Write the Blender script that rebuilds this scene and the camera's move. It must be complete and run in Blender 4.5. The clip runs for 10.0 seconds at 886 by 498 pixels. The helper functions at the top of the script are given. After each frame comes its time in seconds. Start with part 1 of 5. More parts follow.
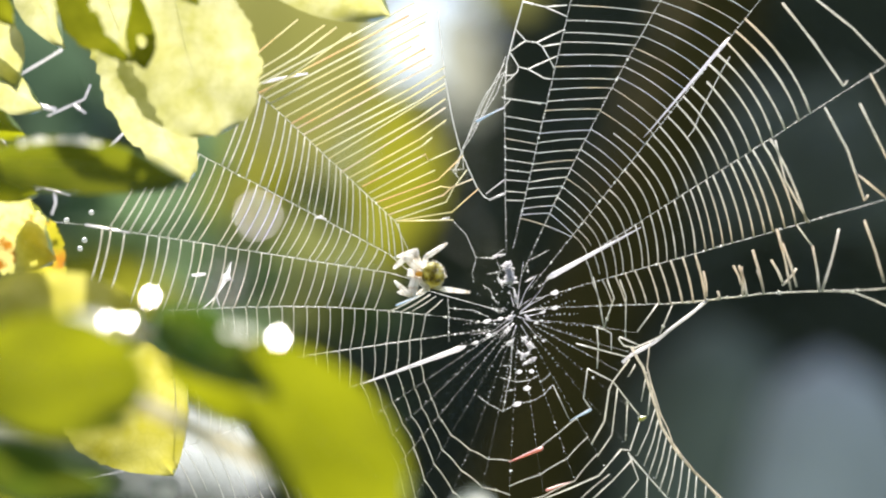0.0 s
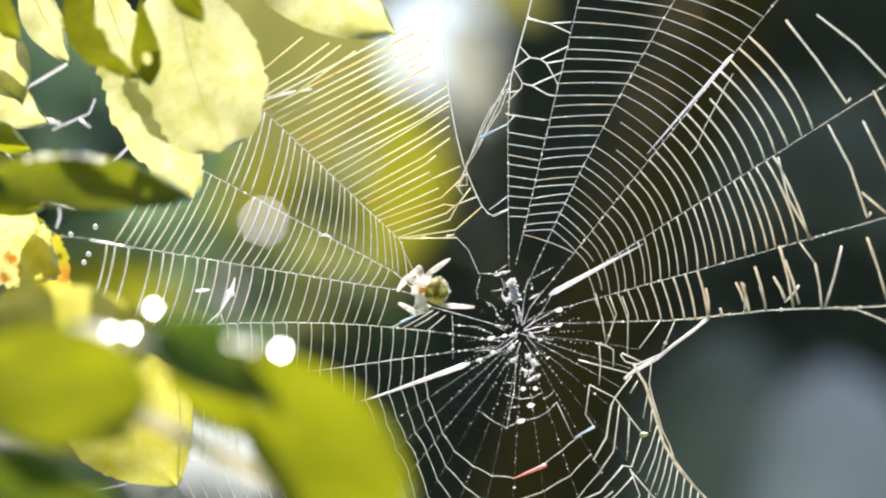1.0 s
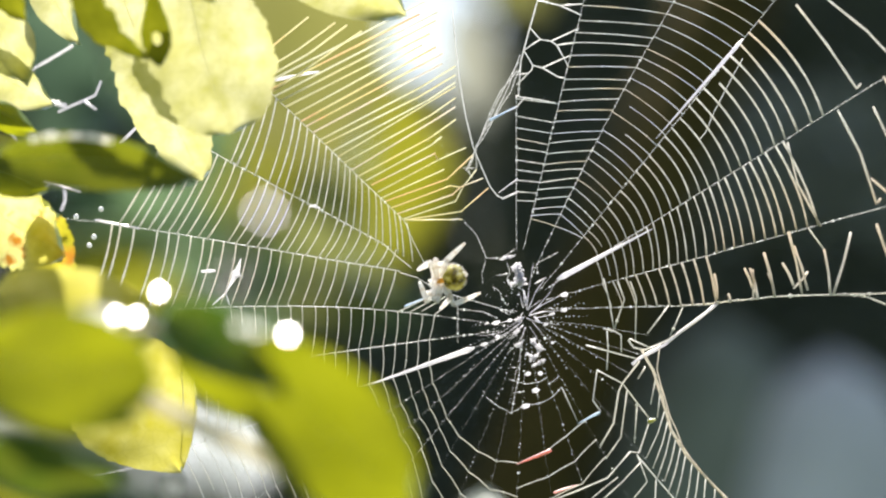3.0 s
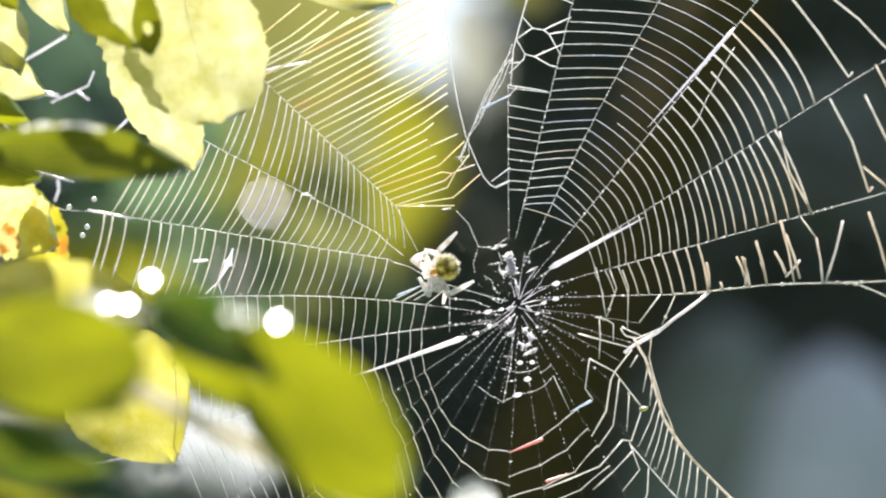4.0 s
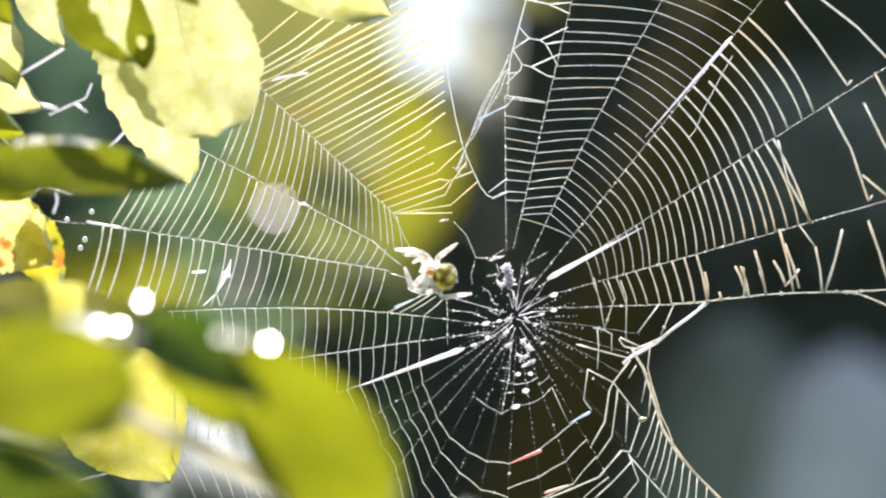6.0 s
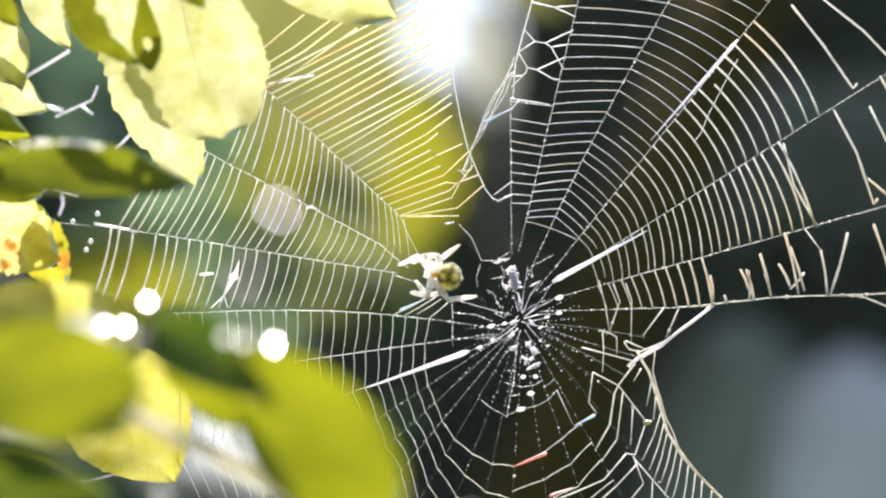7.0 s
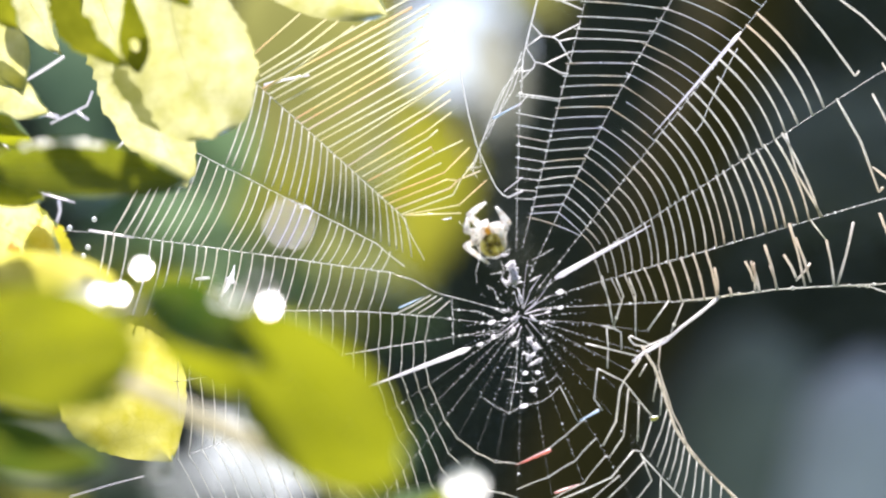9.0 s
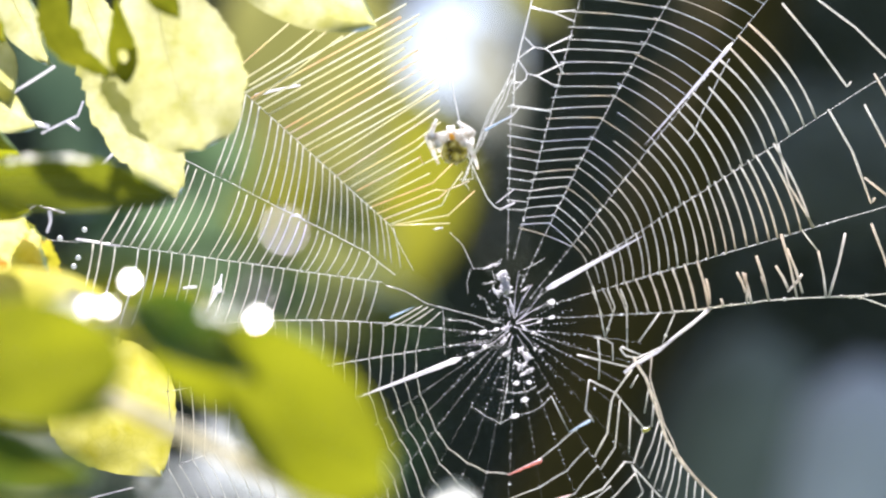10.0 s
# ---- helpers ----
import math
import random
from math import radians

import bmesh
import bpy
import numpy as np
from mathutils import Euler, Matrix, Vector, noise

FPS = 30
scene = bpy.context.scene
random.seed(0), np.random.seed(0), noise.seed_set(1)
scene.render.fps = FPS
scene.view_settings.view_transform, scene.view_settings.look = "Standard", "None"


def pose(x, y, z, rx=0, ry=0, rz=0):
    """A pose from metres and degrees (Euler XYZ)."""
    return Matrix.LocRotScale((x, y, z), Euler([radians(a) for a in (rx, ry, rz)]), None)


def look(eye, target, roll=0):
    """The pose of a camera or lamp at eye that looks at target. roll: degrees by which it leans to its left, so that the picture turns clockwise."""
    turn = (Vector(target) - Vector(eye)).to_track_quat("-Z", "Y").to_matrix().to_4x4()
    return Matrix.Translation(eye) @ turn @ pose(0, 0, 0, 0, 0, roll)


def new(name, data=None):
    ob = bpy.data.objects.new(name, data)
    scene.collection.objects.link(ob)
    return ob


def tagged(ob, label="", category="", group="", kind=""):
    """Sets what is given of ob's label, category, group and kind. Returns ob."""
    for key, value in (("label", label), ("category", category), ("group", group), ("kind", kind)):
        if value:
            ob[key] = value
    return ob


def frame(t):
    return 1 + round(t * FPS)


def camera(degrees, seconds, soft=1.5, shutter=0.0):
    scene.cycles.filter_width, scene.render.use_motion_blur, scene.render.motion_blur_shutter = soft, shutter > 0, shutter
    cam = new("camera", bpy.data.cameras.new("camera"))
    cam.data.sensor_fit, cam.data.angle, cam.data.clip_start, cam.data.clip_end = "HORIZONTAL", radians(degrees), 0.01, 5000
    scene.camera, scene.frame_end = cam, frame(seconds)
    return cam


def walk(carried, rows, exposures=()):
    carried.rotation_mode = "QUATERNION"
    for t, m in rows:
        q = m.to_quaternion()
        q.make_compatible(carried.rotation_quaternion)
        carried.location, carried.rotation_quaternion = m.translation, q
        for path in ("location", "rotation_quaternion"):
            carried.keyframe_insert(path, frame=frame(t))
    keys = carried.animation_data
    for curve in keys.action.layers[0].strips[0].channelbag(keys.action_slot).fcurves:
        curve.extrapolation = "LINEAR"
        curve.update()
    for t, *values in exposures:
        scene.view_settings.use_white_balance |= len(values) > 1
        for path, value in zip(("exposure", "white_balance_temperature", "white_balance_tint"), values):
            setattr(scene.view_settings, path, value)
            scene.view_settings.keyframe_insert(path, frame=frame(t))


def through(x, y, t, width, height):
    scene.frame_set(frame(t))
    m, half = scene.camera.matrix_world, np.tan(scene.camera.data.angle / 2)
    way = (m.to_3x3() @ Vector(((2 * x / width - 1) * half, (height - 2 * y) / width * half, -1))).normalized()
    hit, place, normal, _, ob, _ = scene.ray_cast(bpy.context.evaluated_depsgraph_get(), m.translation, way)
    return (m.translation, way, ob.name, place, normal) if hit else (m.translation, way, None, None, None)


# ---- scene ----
LENS_STAND = 0.33          # metres from the lens to the web's plane
UNIT = LENS_STAND * math.tan(radians(17)) / 784   # 0.13 mm: the grid in which the plan of the web is drawn
EYE_HEIGHT = 1.5

# ---- camera ----
cam = camera(34.0, 10.0, soft=2.1)
cam.data.dof.use_dof = True
cam.data.dof.focus_distance = 0.332
cam.data.dof.aperture_fstop = 3.8
PATH = [
    (0.0, 0.00004, -0.33000, 1.50005, -0.000, 0.001, 0.000),
    (0.5, 0.00051, -0.32909, 1.50041, 0.082, 0.061, 0.177),
    (1.0, 0.00096, -0.33070, 1.50269, 0.271, 0.167, 0.243),
    (1.5, 0.00136, -0.33113, 1.50124, 0.471, 0.503, 0.390),
    (2.0, 0.00059, -0.32995, 1.50115, 0.465, 0.113, 0.444),
    (2.5, -0.00121, -0.32880, 1.50103, 0.257, -0.013, 0.556),
    (4.0, 0.00143, -0.32955, 1.49974, 0.337, -0.378, 0.379),
    (4.5, 0.00346, -0.32938, 1.50055, 0.594, -0.504, 0.394),
    (5.0, 0.00457, -0.32958, 1.50177, 0.616, -0.633, 0.312),
    (5.5, 0.00498, -0.32897, 1.50192, 0.770, -0.387, 0.130),
    (7.0, 0.00455, -0.32922, 1.50244, 0.994, -0.308, 0.217),
    (7.5, 0.00377, -0.32982, 1.50198, 1.127, 0.112, 0.276),
    (8.0, 0.00566, -0.33105, 1.50392, 1.828, -0.166, 0.125),
    (8.5, 0.00666, -0.33068, 1.50198, 1.502, -0.190, -0.781),
    (9.0, 0.00760, -0.32540, 1.49830, 1.548, 0.339, -1.020),
    (9.5, 0.00792, -0.32612, 1.49921, 1.300, 0.020, -1.561),
    (10.0, 0.00894, -0.32468, 1.49968, 1.431, 0.517, -0.980),
]
walk(cam, [(t, pose(x, y, z, 90 + pitch, 0, yaw) @ pose(0, 0, 0, 0, 0, roll)) for t, x, y, z, yaw, pitch, roll in PATH],
     [(0.0, 1.18, 6500, 10), (2.7, 1.18, 6500, 10), (4.5, 1.29, 6300, 13), (8.5, 1.29, 6300, 14), (9.2, 1.34, 6050, 18), (10.0, 1.34, 6050, 18)])

# ---- world and sun ----
SUN_WAY = Vector((-0.12, 0.52, 0.845)).normalized()   # towards the sun, behind the web and above it
world = bpy.data.worlds.new("world")
scene.world = world
world.use_nodes = True
wn = world.node_tree.nodes
sky = wn.new("ShaderNodeTexSky")
sky.sky_type, sky.sun_disc = "NISHITA", False
sky.sun_elevation = math.asin(SUN_WAY.z)
sky.sun_rotation = math.atan2(SUN_WAY.x, SUN_WAY.y)
sky.dust_density = 2.5
wn["Background"].inputs["Strength"].default_value = 0.1
world.node_tree.links.new(sky.outputs[0], wn["Background"].inputs["Color"])
sun = new("sun", bpy.data.lights.new("sun", "SUN"))
sun.data.energy, sun.data.angle, sun.data.color = 5.0, radians(0.5), (1.0, 0.95, 0.86)
sun.matrix_world = look(Vector((0, 0, 3)) + SUN_WAY, (0, 0, 3))


# ---- materials ----
def material(name):
    m = bpy.data.materials.new(name)
    m.use_nodes = True
    m.node_tree.nodes.clear()
    return m, m.node_tree.nodes, m.node_tree.links


def ramp(nodes, links, source, stops):
    r = nodes.new("ShaderNodeValToRGB")
    links.new(source, r.inputs[0])
    el = r.color_ramp.elements
    while len(el) < len(stops):
        el.new(0.5)
    for e, (at, col) in zip(el, stops):
        e.position, e.color = at, (*col, 1)
    return r.outputs[0]


def noise_of(nodes, links, scale, detail=3.0, rough=0.55, coords="Object"):
    tc, n = nodes.new("ShaderNodeTexCoord"), nodes.new("ShaderNodeTexNoise")
    n.inputs["Scale"].default_value, n.inputs["Detail"].default_value, n.inputs["Roughness"].default_value = scale, detail, rough
    links.new(tc.outputs[coords], n.inputs["Vector"])
    return n.outputs["Fac"]


def bump_of(nodes, links, height, strength, distance):
    b = nodes.new("ShaderNodeBump")
    b.inputs["Strength"].default_value, b.inputs["Distance"].default_value = strength, distance
    links.new(height, b.inputs["Height"])
    return b.outputs[0]


def leaf_material(name, dark, light, through_dark, through_light, gloss=0.35, scale=180.0, share=0.62, blotch=None, ior=1.22):
    """Leaf tissue: a dull face, the light that comes through it, a waxy sheen, and a net of veins."""
    m, n, l = material(name)
    fac = noise_of(n, l, scale, 4)
    fine = noise_of(n, l, scale * 6, 2)
    tc, vor = n.new("ShaderNodeTexCoord"), n.new("ShaderNodeTexVoronoi")
    vor.feature, vor.inputs["Scale"].default_value = "DISTANCE_TO_EDGE", scale * 2.2
    l.new(tc.outputs["Object"], vor.inputs["Vector"])
    veins = n.new("ShaderNodeMapRange")
    veins.inputs["From Max"].default_value, veins.inputs["To Min"].default_value = 0.09, 0.92
    l.new(vor.outputs["Distance"], veins.inputs["Value"])
    face = ramp(n, l, fac, [(0.3, dark), (0.7, light)])
    thru = ramp(n, l, fac, [(0.3, through_dark), (0.7, through_light)] if not blotch else [(0.3, through_dark), (0.58, through_light), (0.66, blotch)])
    mul = n.new("ShaderNodeMix")
    mul.data_type, mul.blend_type, mul.inputs["Factor"].default_value = "RGBA", "MULTIPLY", 1.0
    l.new(thru, mul.inputs[6]), l.new(veins.outputs[0], mul.inputs[7])
    normal = bump_of(n, l, fine, 0.25, 0.0004)
    d, t, g = n.new("ShaderNodeBsdfDiffuse"), n.new("ShaderNodeBsdfTranslucent"), n.new("ShaderNodeBsdfGlossy")
    g.inputs["Roughness"].default_value = gloss
    g.inputs["Color"].default_value = (0.9, 0.95, 0.9, 1)
    l.new(face, d.inputs["Color"]), l.new(mul.outputs[2], t.inputs["Color"])
    for b in (d, g):
        l.new(normal, b.inputs["Normal"])
    a, b, o = n.new("ShaderNodeMixShader"), n.new("ShaderNodeMixShader"), n.new("ShaderNodeOutputMaterial")
    a.inputs[0].default_value = share
    l.new(d.outputs[0], a.inputs[1]), l.new(t.outputs[0], a.inputs[2])
    fr = n.new("ShaderNodeFresnel")
    fr.inputs[0].default_value = ior
    l.new(fr.outputs[0], b.inputs[0]), l.new(a.outputs[0], b.inputs[1]), l.new(g.outputs[0], b.inputs[2])
    l.new(b.outputs[0], o.inputs[0])
    return m


def silk_material(name, colour, through, gloss, rough, scale=900.0, tint=None, clear=0.0):
    """Silk: light passes through it and glances off it; tint: the second hue, part tan and part split light, coloured
    into stretches of it.
    """
    m, n, l = material(name)
    fac = noise_of(n, l, scale, 3)
    col = ramp(n, l, fac, [(0.3, tuple(c * 0.78 for c in colour)), (0.65, colour)])
    if tint:
        mix = n.new("ShaderNodeMix")
        mix.data_type = "RGBA"
        far = n.new("ShaderNodeMapRange")
        far.inputs["From Min"].default_value, far.inputs["From Max"].default_value = 0.46, 0.68
        l.new(noise_of(n, l, 38.0, 2), far.inputs["Value"])
        l.new(far.outputs[0], mix.inputs[0]), l.new(col, mix.inputs[6])
        mix.inputs[7].default_value = (*tint, 1)
        col = mix.outputs[2]
    d, t, g = n.new("ShaderNodeBsdfDiffuse"), n.new("ShaderNodeBsdfTranslucent"), n.new("ShaderNodeBsdfGlossy")
    l.new(col, d.inputs[0]), l.new(col, t.inputs[0])
    g.inputs["Roughness"].default_value = rough
    g.inputs["Color"].default_value = (1, 0.98, 0.97, 1)
    a, b, o = n.new("ShaderNodeMixShader"), n.new("ShaderNodeMixShader"), n.new("ShaderNodeOutputMaterial")
    a.inputs[0].default_value, b.inputs[0].default_value = through, gloss
    l.new(d.outputs[0], a.inputs[1]), l.new(t.outputs[0], a.inputs[2])
    l.new(a.outputs[0], b.inputs[1]), l.new(g.outputs[0], b.inputs[2]), l.new(b.outputs[0], o.inputs[0])
    if clear:       # loose or glassy: some light goes straight through
        x, mix = n.new("ShaderNodeBsdfTransparent"), n.new("ShaderNodeMixShader")
        mix.inputs[0].default_value = clear
        l.new(b.outputs[0], mix.inputs[1]), l.new(x.outputs[0], mix.inputs[2]), l.new(mix.outputs[0], o.inputs[0])
    return m


def glint_material(name, colours, through, gloss, rough):
    """Silk with the hues of split light put into its colour: each thread has a faint hue of its own."""
    m = silk_material(name, (0.97, 0.96, 0.93), through, gloss, rough)
    n, l = m.node_tree.nodes, m.node_tree.links
    info, tc, w, add = n.new("ShaderNodeObjectInfo"), n.new("ShaderNodeTexCoord"), n.new("ShaderNodeTexNoise"), n.new("ShaderNodeMath")
    w.inputs["Scale"].default_value, w.inputs["Detail"].default_value = 70.0, 1
    l.new(tc.outputs["Object"], w.inputs["Vector"])
    add.operation = "MULTIPLY_ADD"
    add.inputs[1].default_value = 0.9
    l.new(w.outputs["Fac"], add.inputs[0])
    half = n.new("ShaderNodeMath")
    half.operation, half.inputs[1].default_value = "MULTIPLY_ADD", 0.7
    half.inputs[2].default_value = -0.3
    l.new(info.outputs["Random"], half.inputs[0])
    l.new(half.outputs[0], add.inputs[2])
    col = ramp(n, l, add.outputs[0], colours)
    for b in n:
        if b.type in ("BSDF_DIFFUSE", "BSDF_TRANSLUCENT", "BSDF_GLOSSY"):
            l.new(col, b.inputs["Color"])
    return m


def plain_material(name, stops, scale, rough=0.8, bump=0.3, distance=0.004, sheen=0.5):
    m, n, l = material(name)
    fac = noise_of(n, l, scale, 6, 0.65)
    p, o = n.new("ShaderNodeBsdfPrincipled"), n.new("ShaderNodeOutputMaterial")
    l.new(ramp(n, l, fac, stops), p.inputs["Base Color"])
    p.inputs["Roughness"].default_value = rough
    p.inputs["Specular IOR Level"].default_value = sheen
    l.new(bump_of(n, l, noise_of(n, l, scale * 5, 4), bump, distance), p.inputs["Normal"])
    l.new(p.outputs[0], o.inputs[0])
    return m


# leaf greens in sunlit and shaded copies: the light level is in the colours
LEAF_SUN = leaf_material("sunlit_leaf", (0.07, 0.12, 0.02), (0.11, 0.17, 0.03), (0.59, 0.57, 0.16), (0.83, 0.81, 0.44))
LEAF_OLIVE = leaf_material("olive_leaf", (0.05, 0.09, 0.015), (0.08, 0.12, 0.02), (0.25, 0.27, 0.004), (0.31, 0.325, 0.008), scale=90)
# olive with the shadow put into its colour
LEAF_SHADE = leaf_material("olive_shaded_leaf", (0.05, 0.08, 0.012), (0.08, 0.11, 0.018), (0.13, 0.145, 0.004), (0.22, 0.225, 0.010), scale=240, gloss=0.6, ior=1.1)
LEAF_YELLOW = leaf_material("yellow_leaf", (0.09, 0.11, 0.02), (0.14, 0.15, 0.03), (0.60, 0.54, 0.04), (0.80, 0.745, 0.20), scale=160)
# two greens with the shade of their leaves put into the colour
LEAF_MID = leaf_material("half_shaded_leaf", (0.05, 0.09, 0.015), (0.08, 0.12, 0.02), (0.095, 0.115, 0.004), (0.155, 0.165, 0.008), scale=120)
LEAF_DARK = leaf_material("shaded_green_leaf", (0.03, 0.085, 0.02), (0.05, 0.11, 0.025), (0.06, 0.12, 0.008), (0.16, 0.18, 0.012), scale=120)
LEAF_SPENT = leaf_material("browning_leaf", (0.10, 0.13, 0.02), (0.16, 0.16, 0.03), (0.66, 0.62, 0.10), (0.90, 0.85, 0.30), blotch=(0.55, 0.22, 0.02))
LEAF_BROWNED = leaf_material("eaten_leaf", (0.12, 0.13, 0.02), (0.17, 0.16, 0.02), (0.42, 0.38, 0.015), (0.60, 0.53, 0.04), scale=120, blotch=(0.62, 0.26, 0.03))
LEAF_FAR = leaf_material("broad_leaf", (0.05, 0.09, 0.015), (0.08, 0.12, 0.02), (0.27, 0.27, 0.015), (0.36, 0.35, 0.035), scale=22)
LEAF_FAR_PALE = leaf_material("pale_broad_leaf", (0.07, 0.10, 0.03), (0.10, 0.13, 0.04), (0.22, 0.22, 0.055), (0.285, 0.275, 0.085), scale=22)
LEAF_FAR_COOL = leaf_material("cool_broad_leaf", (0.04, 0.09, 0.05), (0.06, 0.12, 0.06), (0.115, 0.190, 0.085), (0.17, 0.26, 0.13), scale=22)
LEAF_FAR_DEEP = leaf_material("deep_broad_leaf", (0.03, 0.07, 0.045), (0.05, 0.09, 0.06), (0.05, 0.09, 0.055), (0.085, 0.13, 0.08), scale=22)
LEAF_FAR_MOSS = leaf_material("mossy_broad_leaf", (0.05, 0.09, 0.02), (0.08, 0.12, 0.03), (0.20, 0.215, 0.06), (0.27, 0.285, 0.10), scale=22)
# greyish leaf, which also holds the pale halo of the sky gap
LEAF_FAR_GREY = leaf_material("greyish_leaf_and_halo", (0.12, 0.13, 0.10), (0.16, 0.17, 0.13), (0.36, 0.37, 0.30), (0.44, 0.45, 0.37), scale=22)
HEDGE = leaf_material("hedge_leaf", (0.108, 0.116, 0.066), (0.154, 0.160, 0.090), (0.02, 0.03, 0.008), (0.04, 0.045, 0.012), scale=14, share=0.25, gloss=0.75, ior=1.03)
# paler hedge leaf whose colour holds the greyish haze
HEDGE_PALE = leaf_material("pale_hedge_leaf", (0.36, 0.37, 0.315), (0.48, 0.49, 0.42), (0.04, 0.05, 0.03), (0.06, 0.07, 0.04), scale=14, share=0.25, gloss=0.75, ior=1.03)
RIB = leaf_material("leaf_rib", (0.14, 0.17, 0.05), (0.2, 0.22, 0.07), (0.7, 0.7, 0.12), (0.85, 0.85, 0.25), share=0.8)
SILK = silk_material("silk", (0.97, 0.97, 0.95), 0.86, 0.14, 0.3, clear=0.2)
SILK_TACKY = silk_material("tacky_silk", (0.88, 0.87, 0.82), 0.86, 0.08, 0.30, tint=(0.84, 0.81, 0.72))
SILK_COARSE = silk_material("coarse_silk", (0.84, 0.82, 0.77), 0.84, 0.07, 0.36, tint=(0.79, 0.71, 0.60))
SILK_DUSTY = silk_material("dusty_silk", (0.92, 0.86, 0.76), 0.82, 0.06, 0.4)
# bright threads, and the streaks that stand in for sun glints
SILK_BRIGHT = silk_material("bright_silk", (0.93, 0.90, 0.99), 0.9, 0.36, 0.38, scale=700, tint=(0.99, 0.95, 0.95), clear=0.28)
# the rainbow glints of silk, put into four colours
SILK_RED = silk_material("rosy_glint_silk", (0.95, 0.42, 0.34), 0.9, 0.3, 0.38, tint=(0.98, 0.80, 0.84))
SILK_BLUE = silk_material("bluish_glint_silk", (0.62, 0.80, 0.98), 0.9, 0.35, 0.38, tint=(0.93, 0.95, 0.99))
SILK_GLINT = glint_material("glinting_silk", [(0.2, (0.86, 0.85, 0.72)), (0.40, (0.86, 0.83, 0.62)), (0.52, (0.90, 0.82, 0.56)), (0.62, (0.93, 0.74, 0.54)), (0.72, (0.89, 0.83, 0.73))], 0.86, 0.1, 0.3)
SILK_COOL = glint_material("cool_glinting_silk", [(0.2, (0.88, 0.88, 0.86)), (0.42, (0.80, 0.83, 0.83)), (0.55, (0.82, 0.76, 0.65)), (0.68, (0.77, 0.79, 0.85)), (0.78, (0.88, 0.87, 0.84))], 0.86, 0.08, 0.3)
SILK_WAD = silk_material("wadded_silk", (0.98, 0.96, 0.99), 0.96, 0.14, 0.5, clear=0.36)
DEW = silk_material("dew", (0.97, 0.97, 0.97), 0.9, 0.42, 0.3)
# white for the stand-in glints and for a leaf's bright edge
BRIGHT_PALE = silk_material("bright_pale", (0.97, 0.96, 0.90), 0.95, 0.06, 0.2, 300)
# gloss of the small facets that are added as sun glints
GLOSSY = silk_material("glossy_glint", (0.6, 0.58, 0.45), 0.3, 0.6, 0.30, 200)
SHINY = silk_material("shiny_glint", (0.5, 0.46, 0.38), 0.3, 0.5, 0.42, 200)
STEM = plain_material("twig_bark", [(0.3, (0.42, 0.37, 0.27)), (0.7, (0.60, 0.55, 0.43))], 300, 0.7, 0.4, 0.0003)
STALK = silk_material("dry_stalk", (0.86, 0.80, 0.62), 0.75, 0.05, 0.5, 300)
STONE = plain_material("pale_stone", [(0.3, (0.46, 0.44, 0.40)), (0.7, (0.70, 0.67, 0.61))], 9, 0.85)
# darker copy of the stone, its dimness put into the colour
STONE_DARK = plain_material("dim_stone", [(0.3, (0.15, 0.16, 0.115)), (0.7, (0.27, 0.28, 0.205))], 9, 0.9)
BARK = plain_material("bark", [(0.3, (0.052, 0.038, 0.010)), (0.7, (0.115, 0.083, 0.022))], 14, 0.9, 0.8, 0.02, 0.12)
# near-black that stands for the shade inside the hedge
HEDGE_GLOOM = plain_material("hedge_shade", [(0.3, (0.046, 0.050, 0.038)), (0.7, (0.104, 0.108, 0.078))], 5, 0.95, sheen=0.15)
GRAVEL = plain_material("gravel", [(0.3, (0.28, 0.30, 0.29)), (0.7, (0.42, 0.45, 0.43))], 30, 0.9, 0.5, 0.02)
GRASS = plain_material("grass", [(0.3, (0.035, 0.06, 0.018)), (0.7, (0.08, 0.11, 0.035))], 12, 0.9, 0.6, 0.03)


def leg_material():
    """Pale glassy legs with faint brown rings."""
    m = silk_material("spider_leg", (0.98, 0.95, 0.91), 0.95, 0.12, 0.3, 700, clear=0.36)
    n, l = m.node_tree.nodes, m.node_tree.links
    tc, w = n.new("ShaderNodeTexCoord"), n.new("ShaderNodeTexWave")
    w.bands_direction = "X"
    w.inputs["Scale"].default_value, w.inputs["Distortion"].default_value, w.inputs["Detail"].default_value, w.inputs["Detail Scale"].default_value = 105.0, 1.5, 2, 900
    l.new(tc.outputs["Object"], w.inputs["Vector"])
    col = ramp(n, l, w.outputs["Fac"], [(0.02, (0.74, 0.62, 0.48)), (0.10, (0.96, 0.93, 0.88)), (0.5, (0.98, 0.97, 0.94))])
    for b in n:
        if b.type in ("BSDF_DIFFUSE", "BSDF_TRANSLUCENT"):
            l.new(col, b.inputs["Color"])
    return m


LEG = leg_material()


